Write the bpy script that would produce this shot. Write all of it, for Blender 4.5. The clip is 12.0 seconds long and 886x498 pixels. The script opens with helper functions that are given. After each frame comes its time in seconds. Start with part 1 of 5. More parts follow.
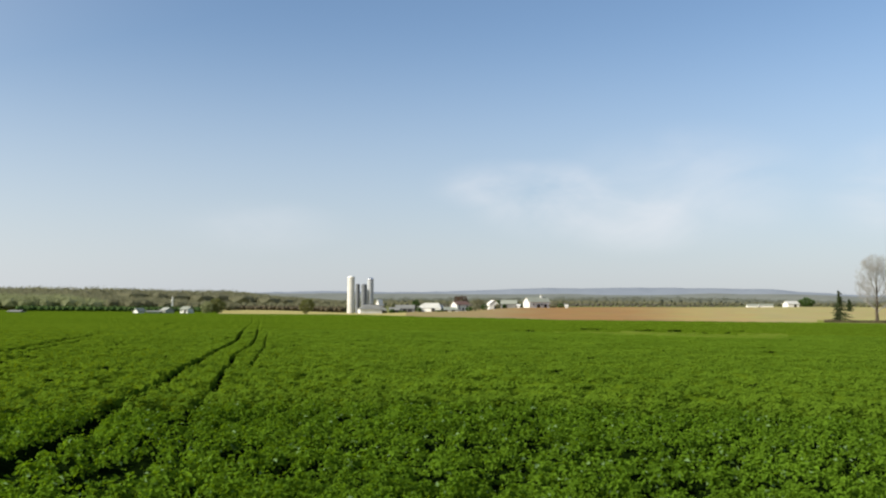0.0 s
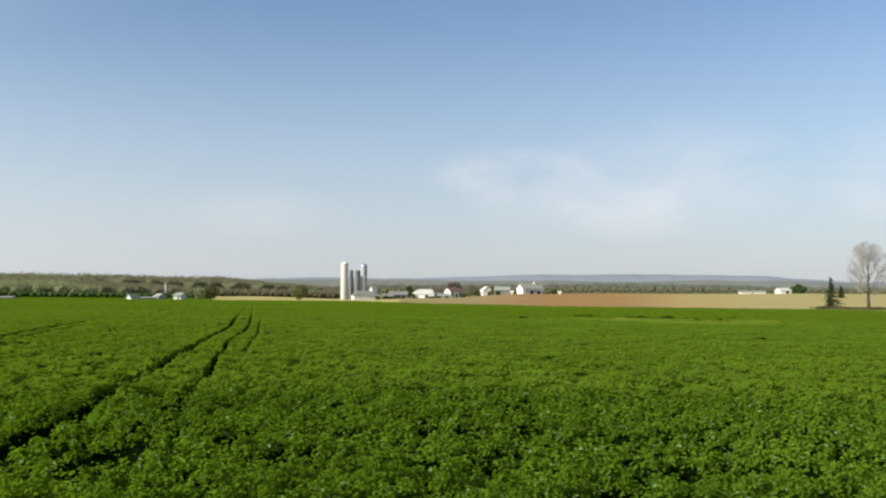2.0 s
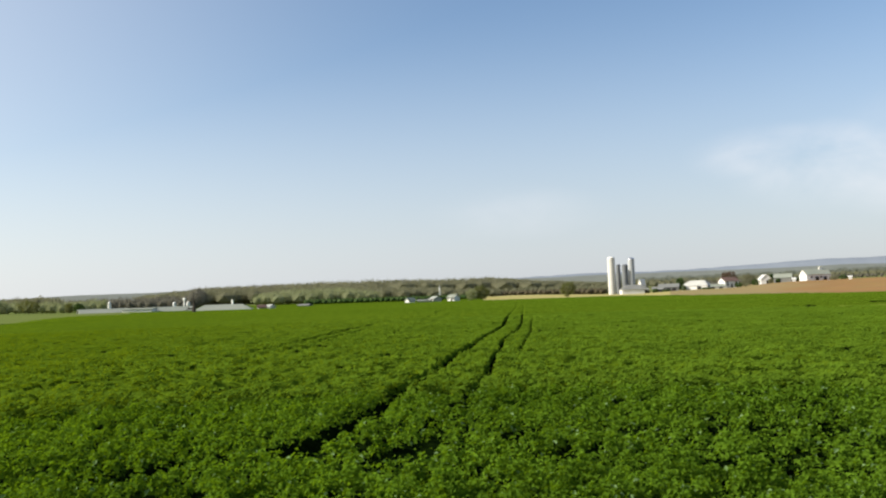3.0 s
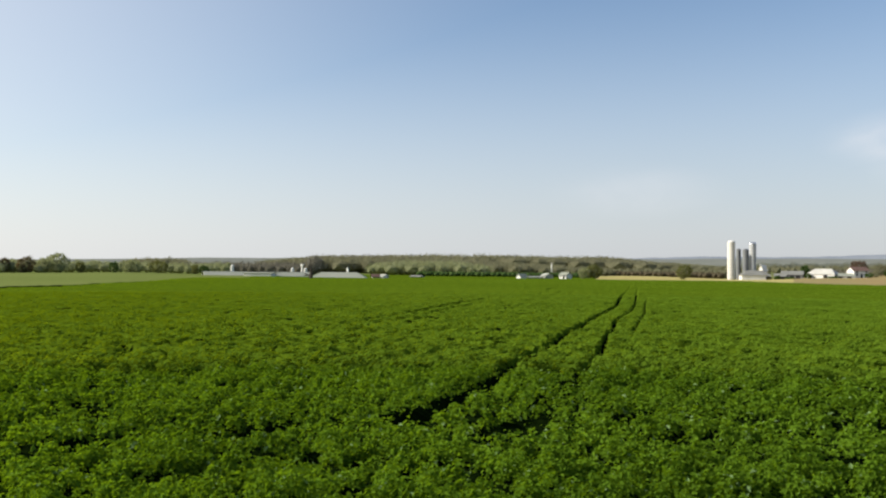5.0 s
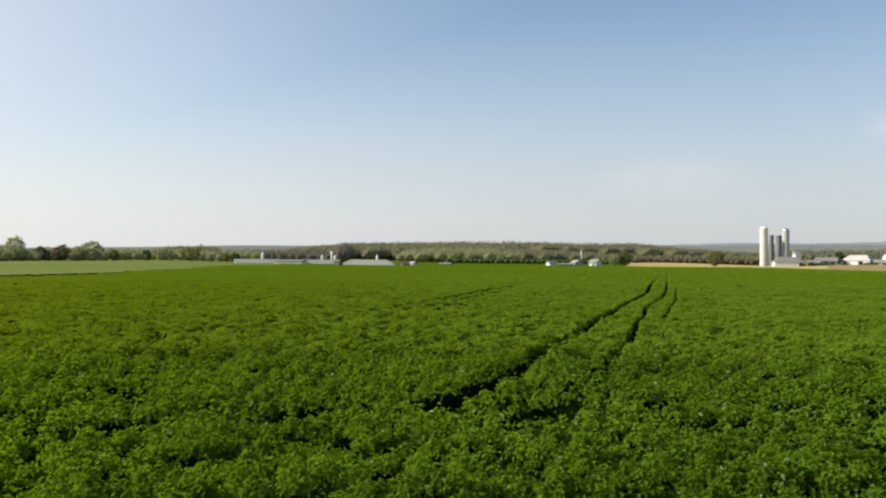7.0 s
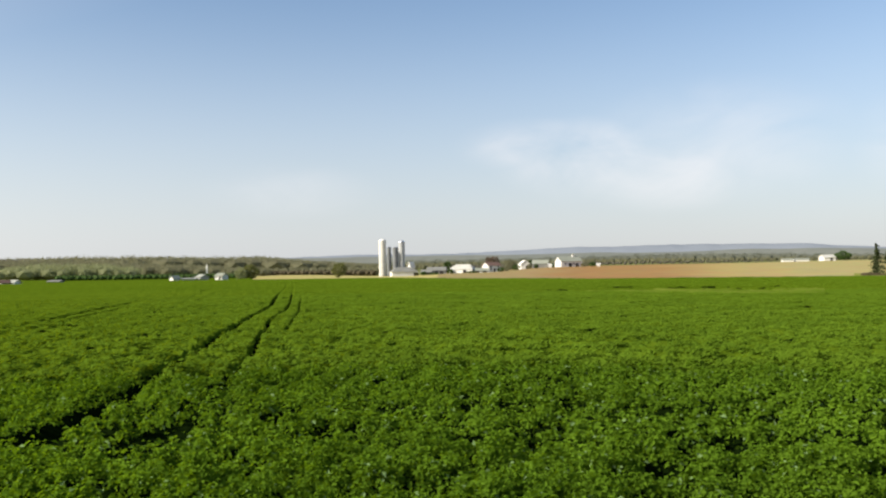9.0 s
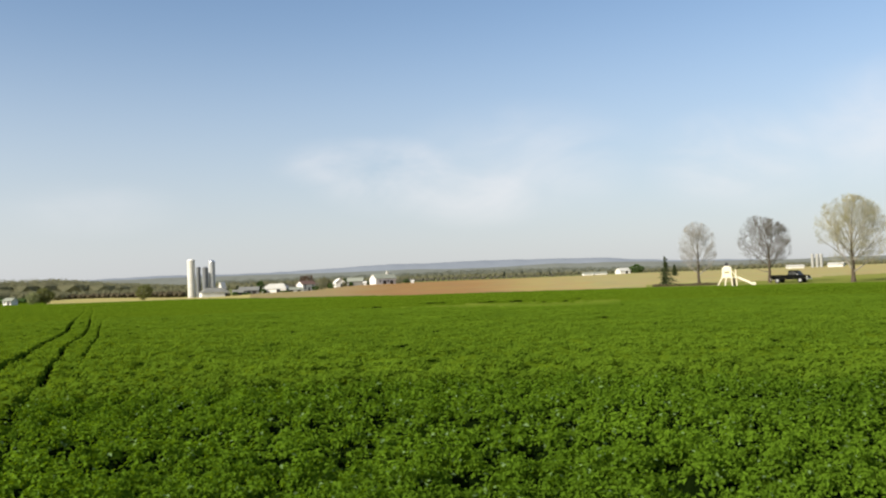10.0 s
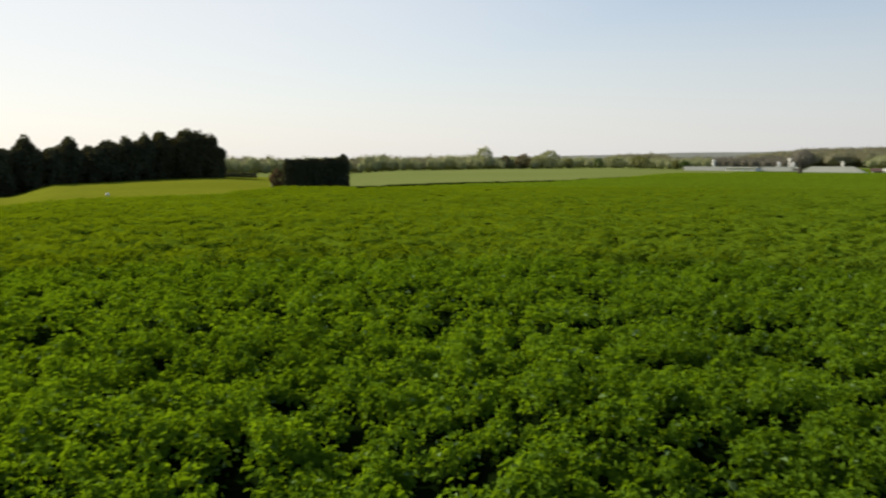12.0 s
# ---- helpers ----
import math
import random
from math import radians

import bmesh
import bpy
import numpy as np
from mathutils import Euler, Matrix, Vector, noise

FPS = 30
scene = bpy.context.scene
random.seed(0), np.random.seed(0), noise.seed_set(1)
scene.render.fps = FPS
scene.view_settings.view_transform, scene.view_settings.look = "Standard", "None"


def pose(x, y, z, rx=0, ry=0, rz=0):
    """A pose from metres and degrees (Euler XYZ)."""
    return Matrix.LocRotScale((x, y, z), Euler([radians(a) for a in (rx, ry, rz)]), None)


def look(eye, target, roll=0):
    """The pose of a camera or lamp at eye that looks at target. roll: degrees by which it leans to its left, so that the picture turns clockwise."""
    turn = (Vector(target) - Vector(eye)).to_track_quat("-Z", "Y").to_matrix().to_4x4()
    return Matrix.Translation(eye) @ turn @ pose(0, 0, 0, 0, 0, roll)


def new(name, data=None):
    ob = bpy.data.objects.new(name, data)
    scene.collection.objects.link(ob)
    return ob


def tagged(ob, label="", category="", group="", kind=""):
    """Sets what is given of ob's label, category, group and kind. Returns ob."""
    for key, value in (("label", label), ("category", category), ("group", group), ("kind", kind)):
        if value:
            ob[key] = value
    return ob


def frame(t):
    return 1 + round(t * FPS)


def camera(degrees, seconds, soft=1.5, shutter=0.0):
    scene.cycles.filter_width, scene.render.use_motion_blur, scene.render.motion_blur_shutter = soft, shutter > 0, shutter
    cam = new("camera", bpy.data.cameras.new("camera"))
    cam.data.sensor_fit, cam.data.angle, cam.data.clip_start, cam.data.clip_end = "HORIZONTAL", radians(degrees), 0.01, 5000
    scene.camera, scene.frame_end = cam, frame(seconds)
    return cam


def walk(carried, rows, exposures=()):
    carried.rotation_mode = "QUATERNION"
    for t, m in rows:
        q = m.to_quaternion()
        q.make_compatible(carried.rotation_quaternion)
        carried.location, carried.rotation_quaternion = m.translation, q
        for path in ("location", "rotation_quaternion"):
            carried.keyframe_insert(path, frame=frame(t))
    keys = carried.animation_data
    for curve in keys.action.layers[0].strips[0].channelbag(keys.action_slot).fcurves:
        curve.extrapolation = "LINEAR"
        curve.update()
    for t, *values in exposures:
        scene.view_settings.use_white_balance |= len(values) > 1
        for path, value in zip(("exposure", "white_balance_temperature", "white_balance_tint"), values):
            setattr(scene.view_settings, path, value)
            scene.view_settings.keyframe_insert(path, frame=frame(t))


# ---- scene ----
# x to the right of the first view, y ahead, z up; azimuths in degrees from +y towards +x

# ---------------------------------------------------------------- camera
EYE = 1.9        # height of the camera over the field
ARM = 0.35       # the camera turns at arm's length round a standing point
cam = camera(53.9, 12.0, soft=2.2, shutter=0.06)
# seconds, azimuth, tilt upwards, lean
TURNS = [
    (0.0, -0.00, 3.90, 0.45),
    (0.5, 2.99, 3.29, -0.21),
    (1.0, 4.54, 2.89, -0.04),
    (1.5, 3.83, 2.55, 0.47),
    (2.0, 0.43, 3.01, 0.50),
    (2.2, -5.85, 2.89, 0.49),
    (2.5, -12.78, 3.49, -1.41),
    (2.7, -14.68, 3.38, -2.02),
    (3.0, -16.87, 3.00, -1.96),
    (3.2, -18.20, 2.57, -1.13),
    (3.5, -21.51, 2.46, -0.16),
    (3.7, -23.23, 2.24, 0.52),
    (5.3, -24.79, 1.15, 0.76),
    (5.5, -25.31, 0.95, 0.99),
    (6.0, -25.71, 1.09, 0.71),
    (6.5, -26.20, 1.01, 0.61),
    (6.7, -26.29, 0.77, 0.47),
    (8.3, -19.22, 0.81, -0.19),
    (8.5, -13.74, 1.30, -0.31),
    (8.7, -9.78, 1.88, -0.86),
    (9.0, -2.02, 1.38, -0.77),
    (9.2, 0.65, 1.93, -0.96),
    (9.5, 5.22, 1.56, -1.30),
    (10.0, 10.15, 2.27, -1.90),
    (10.5, 11.59, 2.24, -2.17),
    (10.8, 9.88, 2.09, -0.77),
    (11.0, 3.42, 2.35, -0.18),
    (11.2, -5.36, 1.75, -0.36),
    (11.5, -17.52, -0.04, -0.42),
    (11.6, -23.87, -1.26, -0.55),
    (11.7, -29.28, -2.66, -0.85),
    (11.8, -37.92, -4.44, -1.02),
    (11.9, -46.67, -5.63, -0.80),
    (12.0, -55.03, -5.60, 0.09),
]


def eye_pose(az, up, lean):
    a, u = radians(az), radians(up)
    eye = Vector((ARM * math.sin(a), ARM * math.cos(a) - ARM, EYE))
    way = Vector((math.sin(a) * math.cos(u), math.cos(a) * math.cos(u), math.sin(u)))
    return look(eye, eye + way * 10, lean)


# the camera's own exposure and white balance drift a little as it pans
DRIFT = [(0.0, 0.46, 6320, 9), (2.0, 0.47, 6360, 9), (2.5, 0.58, 6380, 9), (3.5, 0.57, 6380, 9), (5.5, 0.50, 6500, 10), (6.5, 0.51, 6540, 10), (8.5, 0.53, 6540, 10),
         (9.0, 0.62, 6580, 10), (9.5, 0.55, 6580, 10), (10.5, 0.52, 6540, 10), (11.0, 0.51, 6520, 10), (11.5, 0.56, 6560, 10), (12.0, 0.46, 6750, 11)]
walk(cam, [(t, eye_pose(a, u, r)) for t, a, u, r in TURNS], DRIFT)

# ---------------------------------------------------------------- world, sun, exposure
SUN_AZ, SUN_EL = -115.0, 30.0
world = bpy.data.worlds.new("spring_sky")
scene.world = world
world.use_nodes = True
wn, wl = world.node_tree.nodes, world.node_tree.links
wn.clear()
sky = wn.new("ShaderNodeTexSky")
sky.sky_type, sky.sun_disc = "NISHITA", False
sky.sun_elevation, sky.sun_rotation = radians(SUN_EL), radians(SUN_AZ)
sky.altitude, sky.air_density, sky.dust_density, sky.ozone_density = 100, 1.0, 0.9, 2.0
coord = wn.new("ShaderNodeTexCoord")
# thin streaky clouds in two soft groups away from the sun
stretch = wn.new("ShaderNodeMapping")
stretch.inputs["Scale"].default_value = (4.5, 4.5, 10.0)
stretch.inputs["Rotation"].default_value = (0.0, radians(-14), 0.0)
puff = wn.new("ShaderNodeTexNoise")
puff.inputs["Scale"].default_value, puff.inputs["Detail"].default_value = 1.5, 6.0
puff.inputs["Roughness"].default_value, puff.inputs["Distortion"].default_value = 0.54, 0.5
cover = wn.new("ShaderNodeMapRange")
cover.inputs["From Min"].default_value, cover.inputs["From Max"].default_value = 0.30, 0.66
cover.inputs["To Max"].default_value = 0.62
split = wn.new("ShaderNodeSeparateXYZ")


def cloud_group(az, el, wide, flat):
    """How near a direction lies to the middle of a group of clouds, 0 to 1."""
    a, e = radians(az), radians(el)
    off = wn.new("ShaderNodeVectorMath")
    off.operation = "SUBTRACT"
    off.inputs[1].default_value = (math.sin(a) * math.cos(e), math.cos(a) * math.cos(e), math.sin(e))
    wl.new(coord.outputs["Generated"], off.inputs[0])
    low = wn.new("ShaderNodeVectorMath")
    low.operation = "MULTIPLY"
    low.inputs[1].default_value = (1.0, 1.0, flat)
    wl.new(off.outputs["Vector"], low.inputs[0])
    far = wn.new("ShaderNodeVectorMath")
    far.operation = "LENGTH"
    wl.new(low.outputs["Vector"], far.inputs[0])
    fade = wn.new("ShaderNodeMapRange")
    fade.interpolation_type = "SMOOTHSTEP"
    fade.inputs["From Min"].default_value, fade.inputs["From Max"].default_value = wide, wide * 0.25
    wl.new(far.outputs["Value"], fade.inputs["Value"])
    return fade


groups = [cloud_group(4.0, 8.0, 0.10, 2.8), cloud_group(8.0, 7.0, 0.13, 2.4), cloud_group(12.5, 5.9, 0.12, 2.4), cloud_group(15.5, 7.8, 0.16, 2.0), cloud_group(29.2, 7.2, 0.12, 1.8), cloud_group(37.5, 8.6, 0.13, 1.6), cloud_group(-12, 5.2, 0.12, 3.2)]
mul_b = wn.new("ShaderNodeMath")
mul_b.operation = "MULTIPLY"
mixer = wn.new("ShaderNodeMix")
mixer.data_type = "RGBA"
mixer.inputs["B"].default_value = (6.0, 5.95, 6.1, 1)
ground_glow = wn.new("ShaderNodeBackground")
ground_glow.inputs["Strength"].default_value = 0.105
out = wn.new("ShaderNodeOutputWorld")
wl.new(coord.outputs["Generated"], stretch.inputs["Vector"])
wl.new(stretch.outputs["Vector"], puff.inputs["Vector"])
wl.new(puff.outputs["Fac"], cover.inputs["Value"])
wl.new(coord.outputs["Generated"], split.inputs["Vector"])
together = None
for g, weight in zip(groups, (0.9, 1.0, 0.9, 0.6, 0.9, 0.7, 0.3)):
    w = wn.new("ShaderNodeMath")
    w.operation = "MULTIPLY"
    w.inputs[1].default_value = weight
    wl.new(g.outputs["Result"], w.inputs[0])
    if together:
        m = wn.new("ShaderNodeMath")
        m.operation = "MAXIMUM"
        wl.new(together.outputs["Value"], m.inputs[0])
        wl.new(w.outputs["Value"], m.inputs[1])
        w = m
    together = w
wl.new(cover.outputs["Result"], mul_b.inputs[0])
wl.new(together.outputs["Value"], mul_b.inputs[1])
wl.new(mul_b.outputs["Value"], mixer.inputs["Factor"])
# milky haze low over the land, brighter towards the sun
haze = wn.new("ShaderNodeMix")
haze.data_type = "RGBA"
rise = wn.new("ShaderNodeMapRange")
rise.interpolation_type = "SMOOTHSTEP"
rise.inputs["From Min"].default_value, rise.inputs["From Max"].default_value = 0.34, -0.06
rise.inputs["To Max"].default_value = 0.9
toward = wn.new("ShaderNodeVectorMath")
toward.operation = "DOT_PRODUCT"
toward.inputs[1].default_value = (math.sin(radians(SUN_AZ)), math.cos(radians(SUN_AZ)), 0)
glare = wn.new("ShaderNodeMapRange")
glare.interpolation_type = "SMOOTHSTEP"
glare.inputs["From Min"].default_value, glare.inputs["From Max"].default_value = -0.5, 0.95
glare.inputs["To Min"].default_value, glare.inputs["To Max"].default_value = 4.15, 6.1
tone = wn.new("ShaderNodeVectorMath")
tone.operation = "MULTIPLY"
warmth = wn.new("ShaderNodeMix")
warmth.data_type = "RGBA"
warmth.inputs["A"].default_value, warmth.inputs["B"].default_value = (0.962, 1.0, 1.078, 1), (1.0, 1.005, 1.0, 1)
sunward = wn.new("ShaderNodeMapRange")
sunward.interpolation_type = "SMOOTHSTEP"
sunward.inputs["From Min"].default_value, sunward.inputs["From Max"].default_value = -0.25, 0.9
wl.new(split.outputs["Z"], rise.inputs["Value"])
spread = wn.new("ShaderNodeMath")
spread.operation = "MULTIPLY"
spread.inputs[1].default_value = 0.78
veil = wn.new("ShaderNodeMath")
veil.operation = "MAXIMUM"
wl.new(sunward.outputs["Result"], spread.inputs[0])
wl.new(spread.outputs["Value"], veil.inputs[0])
wl.new(rise.outputs["Result"], veil.inputs[1])
wl.new(veil.outputs["Value"], haze.inputs["Factor"])
wl.new(coord.outputs["Generated"], toward.inputs[0])
wl.new(toward.outputs["Value"], glare.inputs["Value"])
wl.new(glare.outputs["Result"], tone.inputs[0])
wl.new(toward.outputs["Value"], sunward.inputs["Value"])
wl.new(sunward.outputs["Result"], warmth.inputs["Factor"])
wl.new(warmth.outputs["Result"], tone.inputs[1])
wl.new(tone.outputs["Vector"], haze.inputs["B"])
wl.new(sky.outputs["Color"], haze.inputs["A"])
wl.new(haze.outputs["Result"], mixer.inputs["A"])
wl.new(mixer.outputs["Result"], ground_glow.inputs["Color"])
wl.new(ground_glow.outputs["Background"], out.inputs["Surface"])

sun_data = bpy.data.lights.new("sun", "SUN")
sun_data.energy, sun_data.angle, sun_data.color = 5.0, radians(0.6), (1.0, 0.93, 0.80)
sun = new("sun", sun_data)
_a, _e = radians(SUN_AZ), radians(SUN_EL)
SUN_WAY = Vector((math.sin(_a) * math.cos(_e), math.cos(_a) * math.cos(_e), math.sin(_e)))
sun.matrix_world = look(SUN_WAY * 60, (0, 0, 0))

# ---------------------------------------------------------------- materials


def mat(name, rough=0.8, metal=0.0):
    m = bpy.data.materials.new(name)
    m.use_nodes = True
    b = m.node_tree.nodes["Principled BSDF"]
    b.inputs["Roughness"].default_value, b.inputs["Metallic"].default_value = rough, metal
    b.inputs["Specular IOR Level"].default_value = 0.5 if rough < 0.6 else (0.2 if rough < 0.9 else 0.0)
    return m, m.node_tree.nodes, m.node_tree.links, b


def surface(name, low, high, scale=1.0, fine=12.0, rough=0.8, metal=0.0, bump=0.3, depth=0.02, spread=1.0):
    """Two colours mixed by noise at a coarse and a fine scale, with a bump; scales per metre."""
    m, n, l, b = mat(name, rough, metal)
    pos = n.new("ShaderNodeNewGeometry")
    big, small = n.new("ShaderNodeTexNoise"), n.new("ShaderNodeTexNoise")
    big.inputs["Scale"].default_value, big.inputs["Detail"].default_value = scale, 4
    small.inputs["Scale"].default_value, small.inputs["Detail"].default_value = fine, 5
    for t in (big, small):
        l.new(pos.outputs["Position"], t.inputs["Vector"])
    add = n.new("ShaderNodeMath")
    add.operation = "ADD"
    l.new(big.outputs["Fac"], add.inputs[0])
    l.new(small.outputs["Fac"], add.inputs[1])
    rng = n.new("ShaderNodeMapRange")
    rng.inputs["From Min"].default_value, rng.inputs["From Max"].default_value = 1 - 0.35 * spread, 1 + 0.35 * spread
    l.new(add.outputs["Value"], rng.inputs["Value"])
    mix = n.new("ShaderNodeMix")
    mix.data_type = "RGBA"
    mix.inputs["A"].default_value, mix.inputs["B"].default_value = (*low, 1), (*high, 1)
    l.new(rng.outputs["Result"], mix.inputs["Factor"])
    l.new(mix.outputs["Result"], b.inputs["Base Color"])
    if bump:
        bp = n.new("ShaderNodeBump")
        bp.inputs["Strength"].default_value, bp.inputs["Distance"].default_value = bump, depth
        l.new(small.outputs["Fac"], bp.inputs["Height"])
        l.new(bp.outputs["Normal"], b.inputs["Normal"])
    return m


def leaf_mat(name, low, high, glow=0.35, rough=0.9, patch=0.5, tint=(1.3, 1.15, 0.6), under=None, vary=0.45):
    """Leaves: a colour for each leaf, larger patches in the stand, and light that comes through. under: pale colour of
    a few leaves, which also paints glints.
    """
    m, n, l, b = mat(name, rough)
    geo = n.new("ShaderNodeNewGeometry")
    tex = n.new("ShaderNodeTexNoise")
    tex.inputs["Scale"].default_value, tex.inputs["Detail"].default_value = patch, 3
    l.new(geo.outputs["Position"], tex.inputs["Vector"])
    avg = n.new("ShaderNodeMath")
    avg.operation = "MULTIPLY_ADD"
    avg.inputs[1].default_value = vary
    l.new(geo.outputs["Random Per Island"], avg.inputs[0])
    sh = n.new("ShaderNodeMath")
    sh.operation = "MULTIPLY_ADD"
    sh.inputs[1].default_value, sh.inputs[2].default_value = 1.2, -0.10 - 0.5 * vary
    l.new(tex.outputs["Fac"], sh.inputs[0])
    l.new(sh.outputs["Value"], avg.inputs[2])
    mix = n.new("ShaderNodeMix")
    mix.data_type, mix.clamp_factor = "RGBA", True
    mix.inputs["A"].default_value, mix.inputs["B"].default_value = (*low, 1), (*high, 1)
    l.new(avg.outputs["Value"], mix.inputs["Factor"])
    if under:
        # a few leaves show a pale underside, painted in to give bright glints
        few = n.new("ShaderNodeMath")
        few.operation = "GREATER_THAN"
        few.inputs[1].default_value = 0.975
        l.new(geo.outputs["Random Per Island"], few.inputs[0])
        turned = n.new("ShaderNodeMix")
        turned.data_type = "RGBA"
        turned.inputs["B"].default_value = (*under, 1)
        l.new(few.outputs["Value"], turned.inputs["Factor"])
        l.new(mix.outputs["Result"], turned.inputs["A"])
        l.new(turned.outputs["Result"], b.inputs["Base Color"])
    else:
        l.new(mix.outputs["Result"], b.inputs["Base Color"])
    if glow:
        tr = n.new("ShaderNodeBsdfTranslucent")
        warm = n.new("ShaderNodeMix")
        warm.data_type, warm.blend_type = "RGBA", "MULTIPLY"
        warm.inputs["Factor"].default_value, warm.inputs["B"].default_value = 1.0, (*tint, 1)
        l.new(mix.outputs["Result"], warm.inputs["A"])
        l.new(warm.outputs["Result"], tr.inputs["Color"])
        ms = n.new("ShaderNodeMixShader")
        ms.inputs["Fac"].default_value = glow
        l.new(b.outputs["BSDF"], ms.inputs[1])
        l.new(tr.outputs["BSDF"], ms.inputs[2])
        l.new(ms.outputs["Shader"], n["Material Output"].inputs["Surface"])
    return m


CROP = leaf_mat("alfalfa_leaf", (0.050, 0.100, 0.008), (0.143, 0.248, 0.020), 0.44, 0.9, 0.35, (1.46, 1.34, 0.3), (0.20, 0.30, 0.12), 0.40)
CROP_FAR = leaf_mat("alfalfa_leaf_distant", (0.057, 0.105, 0.0086), (0.132, 0.217, 0.0172), 0.40, 0.9, 0.35, (1.60, 1.30, 0.3), None, 0.2)
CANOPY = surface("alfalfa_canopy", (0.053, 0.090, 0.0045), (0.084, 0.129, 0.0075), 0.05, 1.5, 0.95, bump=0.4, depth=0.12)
PALE_GRASS = surface("thin_pale_growth", (0.105, 0.145, 0.014), (0.165, 0.205, 0.028), 0.15, 2.0, 0.95, bump=0.4, depth=0.1)
# stems and soil, with the deep shade between plants put into the colour
SHADE_STEMS = surface("alfalfa_stems_soil_shade_dark", (0.0025, 0.006, 0.001), (0.006, 0.012, 0.002), 0.8, 9, 0.95, bump=0.5, depth=0.04)
SOIL = surface("field_soil", (0.03, 0.025, 0.016), (0.07, 0.055, 0.035), 0.5, 9, 0.95)
LAWN = surface("mown_grass", (0.15, 0.175, 0.035), (0.22, 0.23, 0.06), 0.03, 1.2, 0.95, bump=0.5, depth=0.05)
SLOPE_GRASS = surface("rough_slope_grass", (0.100, 0.122, 0.009), (0.150, 0.165, 0.016), 0.06, 1.5, 0.95, bump=0.5, depth=0.08)
LIGHT_FIELD = surface("young_grain", (0.110, 0.140, 0.037), (0.154, 0.182, 0.056), 0.01, 0.6, 0.95, bump=0.4, depth=0.1)
STUBBLE = surface("dry_stubble", (0.31, 0.27, 0.10), (0.42, 0.36, 0.15), 0.01, 0.3, 0.95, bump=0.4, depth=0.1)


def tilled_field():
    """Worked earth that turns from pale tan to brown and on to yellow stubble across the slope."""
    m, n, l, b = mat("tilled_earth", 0.95)
    geo = n.new("ShaderNodeNewGeometry")
    xyz = n.new("ShaderNodeSeparateXYZ")
    l.new(geo.outputs["Position"], xyz.inputs["Vector"])
    lean = n.new("ShaderNodeMath")
    lean.operation = "DIVIDE"
    l.new(xyz.outputs["X"], lean.inputs[0])
    l.new(xyz.outputs["Y"], lean.inputs[1])
    wide, fine = n.new("ShaderNodeTexNoise"), n.new("ShaderNodeTexNoise")
    wide.inputs["Scale"].default_value, wide.inputs["Detail"].default_value = 0.012, 3
    fine.inputs["Scale"].default_value, fine.inputs["Detail"].default_value = 0.15, 6
    for t in (wide, fine):
        l.new(geo.outputs["Position"], t.inputs["Vector"])
    shift = n.new("ShaderNodeMath")
    shift.operation = "MULTIPLY_ADD"
    shift.inputs[1].default_value = 0.16
    l.new(wide.outputs["Fac"], shift.inputs[0])
    l.new(lean.outputs["Value"], shift.inputs[2])
    ramp = n.new("ShaderNodeValToRGB")
    stops = ramp.color_ramp.elements
    stops[0].position, stops[0].color = 0.08, (0.34, 0.275, 0.13, 1)
    stops[1].position, stops[1].color = 0.46, (0.44, 0.38, 0.17, 1)
    for p, c in ((0.14, (0.36, 0.265, 0.13, 1)), (0.20, (0.36, 0.215, 0.095, 1)), (0.28, (0.37, 0.225, 0.10, 1)), (0.36, (0.45, 0.35, 0.145, 1))):
        e = stops.new(p)
        e.color = c
    l.new(shift.outputs["Value"], ramp.inputs["Fac"])
    mul = n.new("ShaderNodeMix")
    mul.data_type, mul.blend_type = "RGBA", "MULTIPLY"
    mul.inputs["Factor"].default_value = 0.5
    l.new(ramp.outputs["Color"], mul.inputs["A"])
    l.new(fine.outputs["Color"], mul.inputs["B"])
    l.new(mul.outputs["Result"], b.inputs["Base Color"])
    return m


TILLED = tilled_field()
MEADOW = surface("far_meadow", (0.10, 0.13, 0.045), (0.20, 0.19, 0.08), 0.006, 0.1, 0.95, bump=0.0)
# the distance haze over ridge and hill is put into their base colours
RIDGE = surface("haze_tinted_ridge", (0.200, 0.224, 0.258), (0.230, 0.254, 0.286), 0.002, 0.012, 1.0, bump=0.0)
HILL = surface("haze_tinted_hill", (0.150, 0.162, 0.142), (0.195, 0.203, 0.178), 0.005, 0.04, 1.0, bump=0.5, depth=6)
BARK = surface("grey_bark", (0.050, 0.040, 0.030), (0.105, 0.085, 0.062), 1, 14, 0.9, bump=0.6)
PALE_BARK = surface("pale_bark", (0.19, 0.175, 0.145), (0.33, 0.305, 0.26), 1, 10, 0.9, bump=0.6)
TWIG = surface("twigs", (0.085, 0.074, 0.058), (0.155, 0.135, 0.108), 1, 10, 0.9, bump=0)
BUD = leaf_mat("spring_buds", (0.26, 0.26, 0.11), (0.42, 0.41, 0.18), 0.3)
WHITE_TWIG = surface("whitish_twigs", (0.20, 0.19, 0.165), (0.34, 0.32, 0.285), 1, 10, 0.9, bump=0)
OLIVE_TWIG = surface("olive_twigs", (0.22, 0.20, 0.125), (0.37, 0.34, 0.22), 1, 10, 0.9, bump=0)
GREY_BUD = leaf_mat("grey_buds", (0.13, 0.12, 0.095), (0.22, 0.205, 0.165), 0.25)
NEEDLE = leaf_mat("spruce_needles", (0.03, 0.045, 0.018), (0.075, 0.088, 0.04), 0.12)
CEDAR = leaf_mat("cedar_foliage", (0.046, 0.050, 0.032), (0.085, 0.090, 0.058), 0.25)
DARK_LEAF = leaf_mat("dark_tree_leaves", (0.045, 0.047, 0.026), (0.085, 0.086, 0.050), 0.25)
